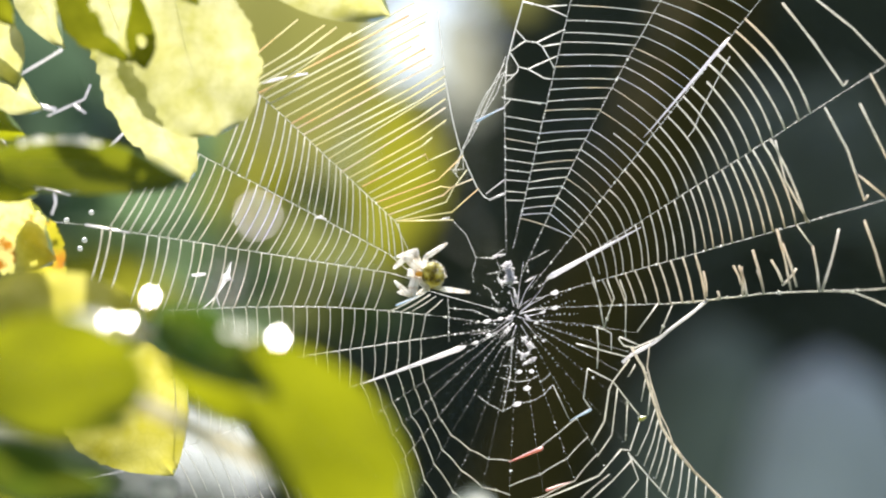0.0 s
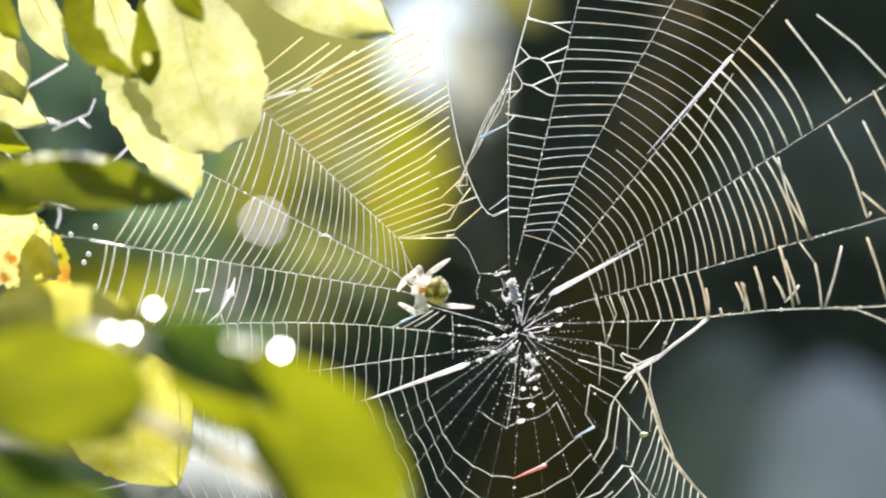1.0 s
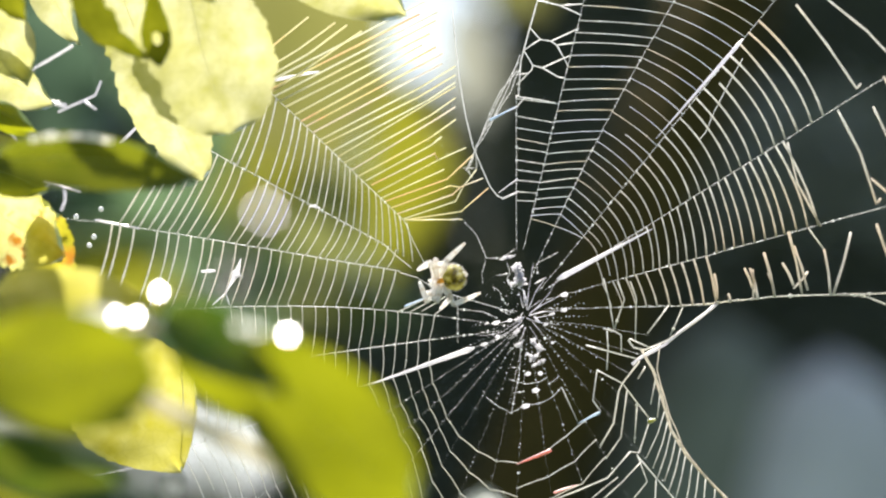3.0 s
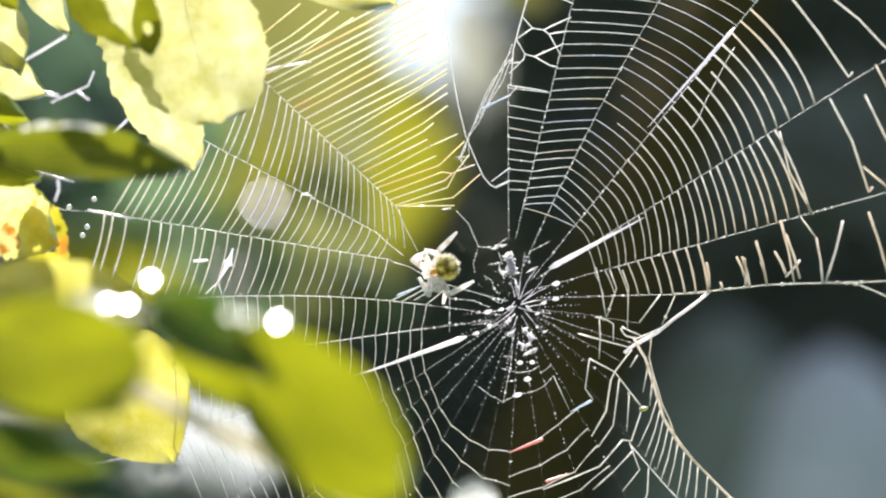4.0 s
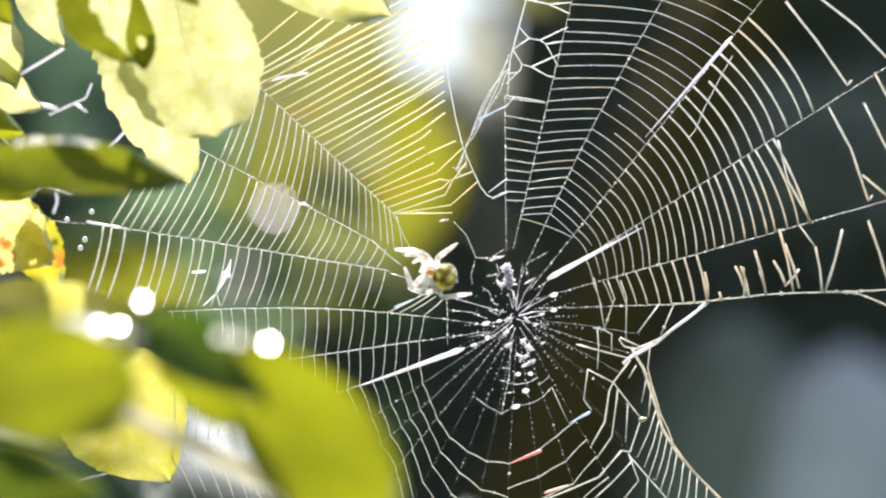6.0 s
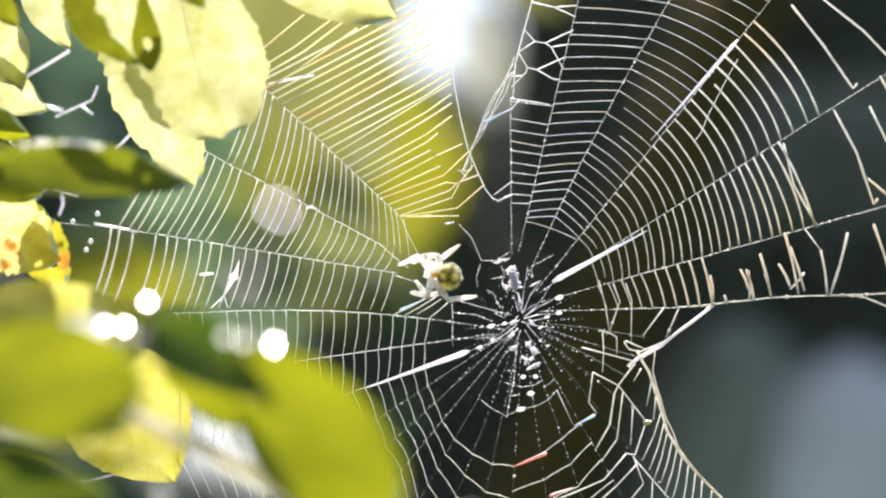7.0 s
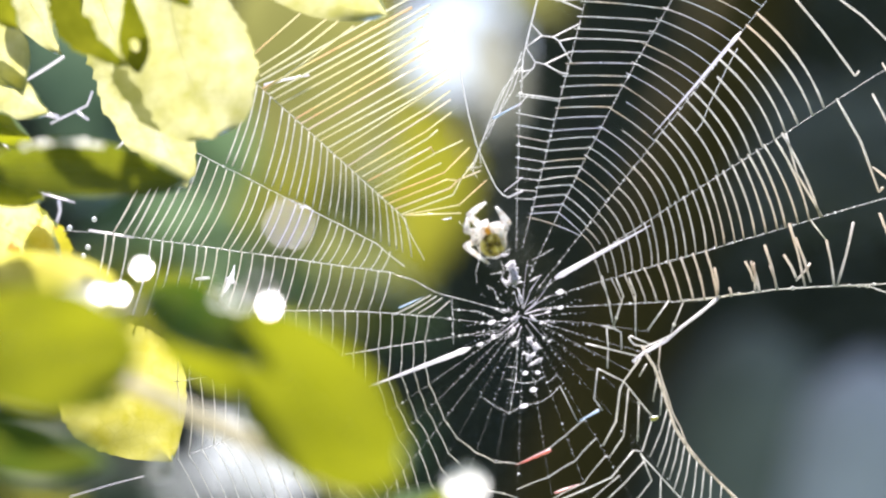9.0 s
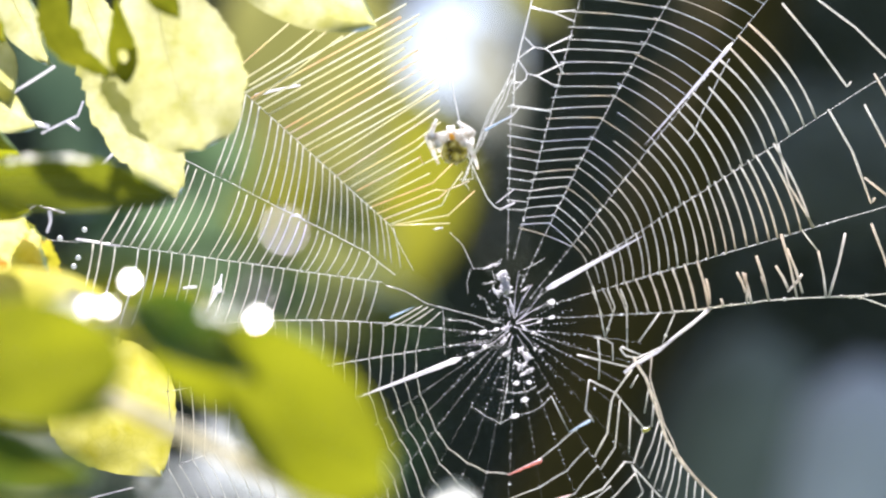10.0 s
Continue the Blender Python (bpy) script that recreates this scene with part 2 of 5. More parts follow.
def abdomen_material():
    m, n, l = material("spider_abdomen")
    tc, w = n.new("ShaderNodeTexCoord"), n.new("ShaderNodeTexNoise")
    w.inputs["Scale"].default_value, w.inputs["Detail"].default_value = 560.0, 3
    l.new(tc.outputs["Object"], w.inputs["Vector"])
    col = ramp(n, l, w.outputs["Fac"], [(0.34, (0.07, 0.05, 0.01)), (0.43, (0.30, 0.26, 0.05)), (0.50, (0.58, 0.53, 0.14)), (0.64, (0.86, 0.83, 0.48))])
    p, t, x, o = n.new("ShaderNodeBsdfPrincipled"), n.new("ShaderNodeBsdfTranslucent"), n.new("ShaderNodeMixShader"), n.new("ShaderNodeOutputMaterial")
    l.new(col, p.inputs["Base Color"]), l.new(col, t.inputs[0])
    p.inputs["Roughness"].default_value = 0.45
    l.new(bump_of(n, l, w.outputs["Fac"], 0.3, 0.0003), p.inputs["Normal"])
    x.inputs[0].default_value = 0.72
    l.new(p.outputs[0], x.inputs[1]), l.new(t.outputs[0], x.inputs[2]), l.new(x.outputs[0], o.inputs[0])
    return m


ABDOMEN = abdomen_material()
CARAPACE = leaf_material("spider_carapace", (0.20, 0.10, 0.02), (0.35, 0.18, 0.03), (0.90, 0.58, 0.12), (0.96, 0.74, 0.26), scale=600, share=0.85)


# ---- building helpers ----
def place(a, b, y=0.0):
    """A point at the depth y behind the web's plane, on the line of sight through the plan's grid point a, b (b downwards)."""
    k = (LENS_STAND + y) / LENS_STAND * UNIT
    return Vector(((a - 784) * k, y, EYE_HEIGHT - (b - 441) * k))


def part(name, bm, mat, parent=None, label="", smooth=True):
    me = bpy.data.meshes.new(name)
    bm.to_mesh(me)
    bm.free()
    me.materials.append(mat)
    if smooth:
        me.polygons.foreach_set("use_smooth", [True] * len(me.polygons))
    ob = new(name, me)
    ob.parent = parent
    return tagged(ob, label)


def empty(name, label, category, group="", kind="", at=None):
    ob = new(name)
    ob.empty_display_size = 0.01
    if at is not None:
        ob.matrix_world = Matrix.Translation(at)
    return tagged(ob, label, category, group, kind)


def tube(bm, points, radii, sides=5, closed_ends=True):
    """A tube through the points; radii: one number or one for each point."""
    points = [Vector(p) for p in points]
    if not hasattr(radii, "__len__"):
        radii = [radii] * len(points)
    rings, up = [], Vector((0.31, -0.9, 0.22))
    for i, p in enumerate(points):
        way = (points[min(i + 1, len(points) - 1)] - points[max(i - 1, 0)]).normalized()
        side = way.cross(up)
        side = side.normalized() if side.length > 1e-4 else way.orthogonal().normalized()
        over = side.cross(way)
        rings.append([bm.verts.new(p + radii[i] * (math.cos(k) * side + math.sin(k) * over)) for k in (2 * math.pi * j / sides for j in range(sides))])
    for r, s in zip(rings, rings[1:]):
        for j in range(sides):
            bm.faces.new((r[j], r[(j + 1) % sides], s[(j + 1) % sides], s[j]))
    if closed_ends:
        bm.faces.new(rings[0][::-1])
        bm.faces.new(rings[-1])


def band(bm, p, q, thick):
    """A glint along a thread, built as a silk streak: blunt and fat at p, drawn out to a fine end at q."""
    n = 14
    tube(bm, [p.lerp(q, i / n) for i in range(n + 1)], [thick * (0.45 if i == 0 else (1 - i / n) ** 0.75 * (1 + 0.08 * math.sin(i * 2.3)) + 0.1) for i in range(n + 1)], 8)


def bead(bm, p, r, seed=0.0, stretch=(1, 1, 1), rings=4, seg=6, rough=0.0):
    """A small closed lump."""
    rows = []
    for i in range(1, rings):
        th = math.pi * i / rings
        row = []
        for j in range(seg):
            ph = 2 * math.pi * j / seg
            d = Vector((math.sin(th) * math.cos(ph), math.sin(th) * math.sin(ph), math.cos(th)))
            k = r * (1 + rough * noise.noise(d * 1.7 + Vector((seed, seed * 2.3, 0))))
            row.append(bm.verts.new(p + Vector((d.x * stretch[0], d.y * stretch[1], d.z * stretch[2])) * k))
        rows.append(row)
    top = bm.verts.new(p + Vector((0, 0, r * stretch[2])))
    low = bm.verts.new(p - Vector((0, 0, r * stretch[2])))
    for j in range(seg):
        bm.faces.new((top, rows[0][j], rows[0][(j + 1) % seg]))
        bm.faces.new((low, rows[-1][(j + 1) % seg], rows[-1][j]))
    for r0, r1 in zip(rows, rows[1:]):
        for j in range(seg):
            bm.faces.new((r0[j], r1[j], r1[(j + 1) % seg], r0[(j + 1) % seg]))


def leaf(parent, base, tip, width, mat, turn=0.0, curl=0.15, cup=0.12, teeth=0.0, blunt=0.8, wave=0.03, seed=1, name="leaf", label="", rib=True, bow=0.0, full=0.75, nu=22, nv=10, holes=()):
    """A leaf blade from base to tip with a raised rib. turn: degrees about its length away from facing the lens; curl: droop of the tip; cup: hollow across."""
    base, tip = Vector(base), Vector(tip)
    axis = tip - base
    length = axis.length
    axis.normalize()
    face = Vector((0, -1, 0))
    face = (face - axis * face.dot(axis)).normalized()
    face = Matrix.Rotation(radians(turn), 3, axis) @ face
    side = axis.cross(face)
    rnd = random.Random(seed)
    ph = rnd.random() * 6

    def spot(u, v):
        s = math.sin(math.pi * u ** blunt) ** full if 0 < u < 1 else 0.0
        w = width / 2 * s * (1 + 0.06 * math.sin(5 * u + ph))
        if abs(v) > 0.99 and teeth:
            saw = (u * 15 + ph + 0.9 * noise.noise(Vector((u * 6, v * 3, seed)))) % 1.0 - 0.5
            w *= 1 + teeth * saw * (0.55 + 0.45 * noise.noise(Vector((u * 5, v, seed + 4)))) + teeth * (0.9 * noise.noise(Vector((u * 8, v, seed))) + 0.5 * noise.noise(Vector((u * 31, v, seed))))
        out = side * (w * v + bow * length * math.sin(math.pi * u))
        lift = cup * width * (v * v) - curl * length * (u - 0.3) ** 2 + wave * width * math.sin(9 * u + 2 * v + ph) * abs(v) + 0.02 * width * noise.noise(Vector((u * 4, v * 3, seed)))
        return base + axis * (length * u) + out + face * lift

    bm = bmesh.new()
    grid = [[bm.verts.new(spot(i / nu, 2 * j / nv - 1)) for j in range(nv + 1)] for i in range(nu + 1)]
    for i in range(nu):
        for j in range(nv):
            u, v = (i + 0.5) / nu, (2 * j + 1) / nv - 1
            if any((u - hu) ** 2 / ru ** 2 + (v - hv) ** 2 / rv ** 2 < 1 for hu, hv, ru, rv in holes):   # left open: eaten spots, and the gap in a shadow piece
                continue
            bm.faces.new((grid[i][j], grid[i + 1][j], grid[i + 1][j + 1], grid[i][j + 1]))
    bmesh.ops.remove_doubles(bm, verts=bm.verts, dist=1e-6)
    bm.normal_update()
    blade = part(name, bm, mat, parent, label)
    if rib:
        bm = bmesh.new()
        t = max(0.00008, width * 0.0022)
        tube(bm, [spot(i / 12 * 0.95, 0) + face * t * 0.4 for i in range(13)], [t * (1 - 0.8 * i / 12) for i in range(13)], 5)
        for k in range(2, 9):
            for sgn in (-1, 1):
                u0 = k / 11
                tube(bm, [spot(u0 + 0.02 * q * 1.6, sgn * 0.19 * q) + face * t * 0.1 for q in range(5)], [t * 0.16 * (1 - 0.2 * q) for q in range(5)], 4)
        part("rib", bm, RIB, blade)
    return blade


def dome(bm, p, r, seed=0.0):
    """A thin rounded dome that stands in for a blurred glint, hollow towards the sun."""
    rows, seg = [], 12
    for i in range(5):
        th = 0.02 + i * 0.36
        rows.append([bm.verts.new(p + r * (1 + 0.15 * noise.noise(Vector((j * 0.9, seed, 0)))) * Vector((math.sin(th) * math.cos(a), -0.35 * math.cos(th), math.sin(th) * math.sin(a)))) for j, a in enumerate(2 * math.pi * j / seg for j in range(seg))])
    for r0, r1 in zip(rows, rows[1:]):
        for j in range(seg):
            bm.faces.new((r0[j], r0[(j + 1) % seg], r1[(j + 1) % seg], r1[j]))
    bm.faces.new(rows[0])


def stem_of(parent, points, thick, name="stem", mat=None):
    bm = bmesh.new()
    n = len(points)
    tube(bm, points, [thick * (1 - 0.5 * i / max(1, n - 1)) for i in range(n)], 8)
    return part(name, bm, mat or STEM, parent)


# ---- ground and the far hedge ----
bm = bmesh.new()
S = [-400, -60, -12, -5, -2, -1, 0, 1, 2, 3, 5, 12, 60, 400]
gv = [[bm.verts.new((x, y, 0.03 * noise.noise(Vector((x * 0.8, y * 0.8, 0))) if abs(x) < 50 else 0)) for x in S] for y in S]
for i in range(len(S) - 1):
    for j in range(len(S) - 1):
        bm.faces.new((gv[i][j], gv[i][j + 1], gv[i + 1][j + 1], gv[i + 1][j]))
tagged(part("ground", bm, GRASS), "short green grass of a shaded garden", "ground", kind="structure")

# pale gravel added beyond the hedge, in the sun, to make its lower gaps bright
bm = bmesh.new()
pv = [[bm.verts.new((x, y + 0.4 * noise.noise(Vector((x * 0.15, y, 2))), 0.045)) for x in range(-40, 41, 4)] for y in (5.5, 9, 13, 18, 24)]
for r0, r1 in zip(pv, pv[1:]):
    for j in range(len(r0) - 1):
        bm.faces.new((r0[j], r0[j + 1], r1[j + 1], r1[j]))
tagged(part("path", bm, GRAVEL), "pale sunlit gravel added beyond the hedge to brighten its lower gaps", "path", kind="structure")

HEDGE_Y = 2.6
GAPS = [(764, 60, 96, 98), (815, 135, 30, 55), (392, 785, 98, 80), (225, 838, 60, 26)]   # openings in the hedge: the sky shows through the upper ones, the added gravel through the lower


def in_gap(x, z, y, grow=1.0):
    k = UNIT * (LENS_STAND + y) / LENS_STAND
    a, b = x / k + 784, 441 - (z - EYE_HEIGHT) / k
    return any(((a - ga) / (ra * grow)) ** 2 + ((b - gb) / (rb * grow)) ** 2 < 1 + 0.35 * noise.noise(Vector((a * 0.02, b * 0.02, 3))) for ga, gb, ra, rb in GAPS)


hedge = empty("hedge", "dense dark green garden hedge in shade with gaps of sky", "hedge", kind="structure")
# dark sheet with the hedge's inner shade as its colour, open at the gaps
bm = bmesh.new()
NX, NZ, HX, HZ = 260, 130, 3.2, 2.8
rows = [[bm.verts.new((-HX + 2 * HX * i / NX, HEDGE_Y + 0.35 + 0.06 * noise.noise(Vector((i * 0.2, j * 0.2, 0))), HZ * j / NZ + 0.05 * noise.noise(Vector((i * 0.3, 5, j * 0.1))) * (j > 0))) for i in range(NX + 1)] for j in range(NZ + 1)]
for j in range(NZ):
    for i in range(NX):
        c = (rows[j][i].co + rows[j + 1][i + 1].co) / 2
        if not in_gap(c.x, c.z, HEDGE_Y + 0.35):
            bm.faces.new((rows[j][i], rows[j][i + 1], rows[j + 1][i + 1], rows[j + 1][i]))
part("inner_growth", bm, HEDGE_GLOOM, hedge)
rnd = random.Random(9)
verts, faces = [], []
while len(faces) < 14000:
    x, z, y = rnd.uniform(-HX, HX), rnd.uniform(0, HZ), HEDGE_Y + rnd.uniform(0, 0.3)
    if in_gap(x, z, y, 1.1):
        continue
    m = pose(x, y, z, rnd.uniform(20, 150), rnd.uniform(-50, 50), rnd.uniform(0, 360))
    ll, ww = rnd.uniform(0.03, 0.06), rnd.uniform(0.012, 0.022)
    n0 = len(verts)
    verts += [m @ Vector(p) for p in ((0, 0, 0), (ww, 0.004, ll * 0.5), (0, 0, ll), (-ww, 0.004, ll * 0.5))]
    faces.append((n0, n0 + 1, n0 + 2, n0 + 3))
me = bpy.data.meshes.new("hedge_leaves")
me.from_pydata(verts, [], faces)
me.materials.append(HEDGE)
ob = new("hedge_leaves", me)
ob.parent = hedge
tagged(ob, kind="stuff")

# a paler tuft of leaves added to the hedge, for a hazy grey patch
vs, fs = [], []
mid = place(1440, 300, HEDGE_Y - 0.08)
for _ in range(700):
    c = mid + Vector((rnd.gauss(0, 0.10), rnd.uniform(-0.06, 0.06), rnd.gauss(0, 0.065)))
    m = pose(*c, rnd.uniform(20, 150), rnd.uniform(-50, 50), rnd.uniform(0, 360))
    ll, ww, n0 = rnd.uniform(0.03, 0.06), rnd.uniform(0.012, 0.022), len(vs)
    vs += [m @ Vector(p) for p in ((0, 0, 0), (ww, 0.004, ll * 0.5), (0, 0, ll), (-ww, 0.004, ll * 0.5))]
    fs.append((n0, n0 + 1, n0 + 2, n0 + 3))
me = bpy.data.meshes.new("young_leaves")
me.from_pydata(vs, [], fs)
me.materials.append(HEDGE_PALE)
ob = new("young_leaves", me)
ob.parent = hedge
tagged(ob, "paler greyish leaves added for a hazy patch", kind="stuff")

# a pale standing stone in the shade before the hedge
def standing_stone(at, wide, tall, mat, label):
    stone = empty("standing_stone", label, "stone", "standing stones before the hedge")
    bm = bmesh.new()
    n, ns = 26, 22
    rings = []
    for i in range(n + 1):
        u = i / n
        k = (1 - max(0, (u - 0.72) / 0.28) ** 2.4) ** 0.5 if u < 1 else 0.03
        k *= 1 + 0.10 * math.sin(5 * u) - 0.08 * u
        rings.append([bm.verts.new((at.x + 0.05 * u + wide / 2 * k * math.cos(a) * (1 + 0.10 * noise.noise(Vector((math.cos(a), math.sin(a), u * 5)))),
                                    at.y + wide / 2.6 * k * math.sin(a) * (1 + 0.10 * noise.noise(Vector((math.cos(a), math.sin(a), u * 5 + 7)))), u * tall)) for a in (2 * math.pi * j / ns for j in range(ns))])
    for r0, r1 in zip(rings, rings[1:]):
        for j in range(ns):
            bm.faces.new((r0[j], r0[(j + 1) % ns], r1[(j + 1) % ns], r1[j]))
    bm.faces.new(rings[-1])
    part("block", bm, mat, stone)
    return stone


p = place(1465, 625, 2.3)
standing_stone(Vector((p.x - 0.05, p.y, 0)), 0.42, p.z, STONE, "tall rounded pale grey garden stone in soft shade")
# second stone added for the dim left side, darkened by its colour
p = place(1262, 566, 2.4)
standing_stone(Vector((p.x - 0.05, p.y, 0)), 0.46, p.z, STONE_DARK, "tall dark garden stone added for the dim side of the pale one")

# ---- broad sunlit leaves on a bush behind the web ----
def glint_facet(parent, tip, sight, r, slant, mat):
    """A small hollowed facet added to make a glint, tilted so that it throws the sun back along the line of sight."""
    face = (SUN_WAY - sight).normalized()
    along = face.cross(Vector((1, 0, 0))).normalized()
    across = along.cross(face)
    bm = bmesh.new()
    rim = [bm.verts.new(tip + r * (math.cos(a) * across + slant * math.sin(a) * along) - face * r * 0.14) for a in (2 * math.pi * k / 14 for k in range(14))]
    mid = bm.verts.new(tip)
    for p, q in zip(rim, rim[1:] + rim[:1]):
        bm.faces.new((mid, p, q))
    return part("leaf_tip", bm, mat, parent, "small shiny facet added to glint in the sun")


def far_bush():
    bush = empty("broad_leaved_bush", "backlit yellow-green bush with broad leaves behind the web", "bush")
    root = Vector((-0.25, 1.35, 0.0))
    stem_of(bush, [root, root + Vector((0.03, 0, 0.6)), root + Vector((-0.02, -0.03, 1.2)), root + Vector((0.05, -0.05, 1.75))], 0.012)
    stem_of(bush, [root + Vector((0.03, 0, 0.6)), root + Vector((-0.2, -0.04, 1.1)), root + Vector((-0.3, -0.06, 1.6))], 0.009)
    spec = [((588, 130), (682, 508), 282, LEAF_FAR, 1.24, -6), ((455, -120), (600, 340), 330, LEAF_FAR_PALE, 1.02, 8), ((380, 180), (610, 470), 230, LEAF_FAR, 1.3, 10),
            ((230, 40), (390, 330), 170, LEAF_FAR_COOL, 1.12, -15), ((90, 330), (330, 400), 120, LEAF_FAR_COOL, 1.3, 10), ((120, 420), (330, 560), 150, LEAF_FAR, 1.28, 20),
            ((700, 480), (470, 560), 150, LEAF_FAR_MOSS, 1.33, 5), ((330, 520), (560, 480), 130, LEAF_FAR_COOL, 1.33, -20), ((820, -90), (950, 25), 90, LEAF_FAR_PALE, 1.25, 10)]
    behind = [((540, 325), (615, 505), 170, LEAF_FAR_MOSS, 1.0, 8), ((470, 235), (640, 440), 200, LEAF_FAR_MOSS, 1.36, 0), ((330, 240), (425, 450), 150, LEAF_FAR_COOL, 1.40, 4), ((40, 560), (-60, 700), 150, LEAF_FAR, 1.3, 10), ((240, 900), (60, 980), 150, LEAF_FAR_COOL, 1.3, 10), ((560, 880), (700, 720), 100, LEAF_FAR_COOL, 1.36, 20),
            # the grey leaf at 800, 0 stands in for the halo beside the sky gap
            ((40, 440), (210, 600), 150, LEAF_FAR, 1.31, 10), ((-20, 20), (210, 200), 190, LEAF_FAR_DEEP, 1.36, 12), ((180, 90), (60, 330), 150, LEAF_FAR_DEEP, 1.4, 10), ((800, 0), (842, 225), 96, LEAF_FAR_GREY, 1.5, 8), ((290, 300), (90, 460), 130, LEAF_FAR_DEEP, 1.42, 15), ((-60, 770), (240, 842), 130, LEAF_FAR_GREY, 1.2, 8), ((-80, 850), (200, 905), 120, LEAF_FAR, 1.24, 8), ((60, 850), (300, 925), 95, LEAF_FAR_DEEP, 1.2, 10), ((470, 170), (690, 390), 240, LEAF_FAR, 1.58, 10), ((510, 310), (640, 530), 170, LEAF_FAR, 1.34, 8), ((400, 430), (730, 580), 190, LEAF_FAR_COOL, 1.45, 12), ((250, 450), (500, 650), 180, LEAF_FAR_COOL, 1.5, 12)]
    # facets added among the leaves for two far glints
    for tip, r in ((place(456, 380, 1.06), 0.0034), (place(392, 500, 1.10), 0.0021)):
        glint_facet(bush, tip, Vector((-0.14, 0.99, -0.03)), r, 1.7, SHINY)
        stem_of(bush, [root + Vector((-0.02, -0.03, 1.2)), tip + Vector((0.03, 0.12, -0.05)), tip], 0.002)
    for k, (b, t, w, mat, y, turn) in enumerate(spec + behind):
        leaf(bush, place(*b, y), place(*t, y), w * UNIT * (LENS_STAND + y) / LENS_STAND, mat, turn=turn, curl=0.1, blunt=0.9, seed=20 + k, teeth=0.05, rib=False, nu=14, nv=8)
        foot = place(*b, y)
        at = root + Vector((0.02, -0.04, min(1.7, max(0.9, foot.z - 0.15))))
        stem_of(bush, [at, at.lerp(foot, 0.5) + Vector((0, 0.10, 0.04)), foot + Vector((0, 0.015, 0)), foot], 0.0016, name="stalk")


far_bush()


def garden_tree():
    trunk = empty("tree", "leaning brown-barked tree in the shade before the hedge", "tree")
    bm = bmesh.new()
    n, ns = 24, 14
    rings = []
    for i in range(n + 1):
        u = i / n
        cx, rr = -0.289 + 1.2 * u, 0.115 * (1 - 0.35 * u) * (1 + 0.6 * max(0, 0.06 - u) / 0.06)
        rings.append([bm.verts.new((cx + rr * math.cos(a) * (1 + 0.12 * noise.noise(Vector((2 * math.cos(a), 2 * math.sin(a), u * 14)))), 2.25 + rr * math.sin(a), u * 3.0)) for a in (2 * math.pi * j / ns for j in range(ns))])
    for r0, r1 in zip(rings, rings[1:]):
        for j in range(ns):
            bm.faces.new((r0[j], r0[(j + 1) % ns], r1[(j + 1) % ns], r1[j]))
    bm.faces.new(rings[-1])
    part("trunk", bm, BARK, trunk)
    rt = random.Random(31)
    tips = []
    for end in ((1.5, 2.4, 3.7), (0.95, 2.9, 3.9), (1.25, 1.9, 3.8), (1.9, 2.7, 3.3)):
        a, b = Vector((0.86, 2.25, 2.9)), Vector(end)
        bm = bmesh.new()
        tube(bm, [a.lerp(b, k / 5) + Vector((0.03 * math.sin(k * 2), 0.03 * math.cos(k * 3), 0)) for k in range(6)], [0.055 * (1 - 0.14 * k) for k in range(6)], 8)
        part("limb", bm, BARK, trunk)
        tips.append(b)
    vs, fs = [], []
    for _ in range(2600):
        c = rt.choice(tips) + Vector((rt.gauss(0, 0.28), rt.gauss(0, 0.26), rt.gauss(0.05, 0.2)))
        m = Matrix.Translation(c) @ Euler((rt.uniform(0, 6), rt.uniform(0, 6), rt.uniform(0, 6))).to_matrix().to_4x4()
        n0, ll = len(vs), rt.uniform(0.05, 0.09)
        vs += [m @ Vector(p) for p in ((0, 0, 0), (ll * 0.3, ll * 0.5, 0.004), (0, ll, 0), (-ll * 0.3, ll * 0.5, 0.004))]
        fs.append((n0, n0 + 1, n0 + 2, n0 + 3))
    me = bpy.data.meshes.new("crown")
    me.from_pydata(vs, [], fs)
    me.materials.append(HEDGE)
    crown = new("crown", me)
    crown.parent = trunk
    tagged(crown, kind="stuff")


garden_tree()

# ---- the web ----
HUB = (918, 562)
WEB_RND = random.Random(11)
web = empty("orb_web", "sunlit orb web of fine white silk, torn at one side", "spider web", at=place(*HUB))
BACK = Matrix.Translation(-place(*HUB))


def grid_point(a, b, y=0.0):
    """A point of the web at the plan's a, b. Its sheet slants away towards both sides."""
    near, far = max(0.0, (600 - a) / 420), max(0.0, (a - 1120) / 420)
    return BACK @ place(a, b, y + 0.012 * near ** 1.4 + 0.013 * far ** 1.3)


def polar(angle, r):
    """A point of the web: degrees counter-clockwise from level, grid units from the hub."""
    a = radians(angle)
    return grid_point(HUB[0] + r * math.cos(a), HUB[1] - r * math.sin(a))


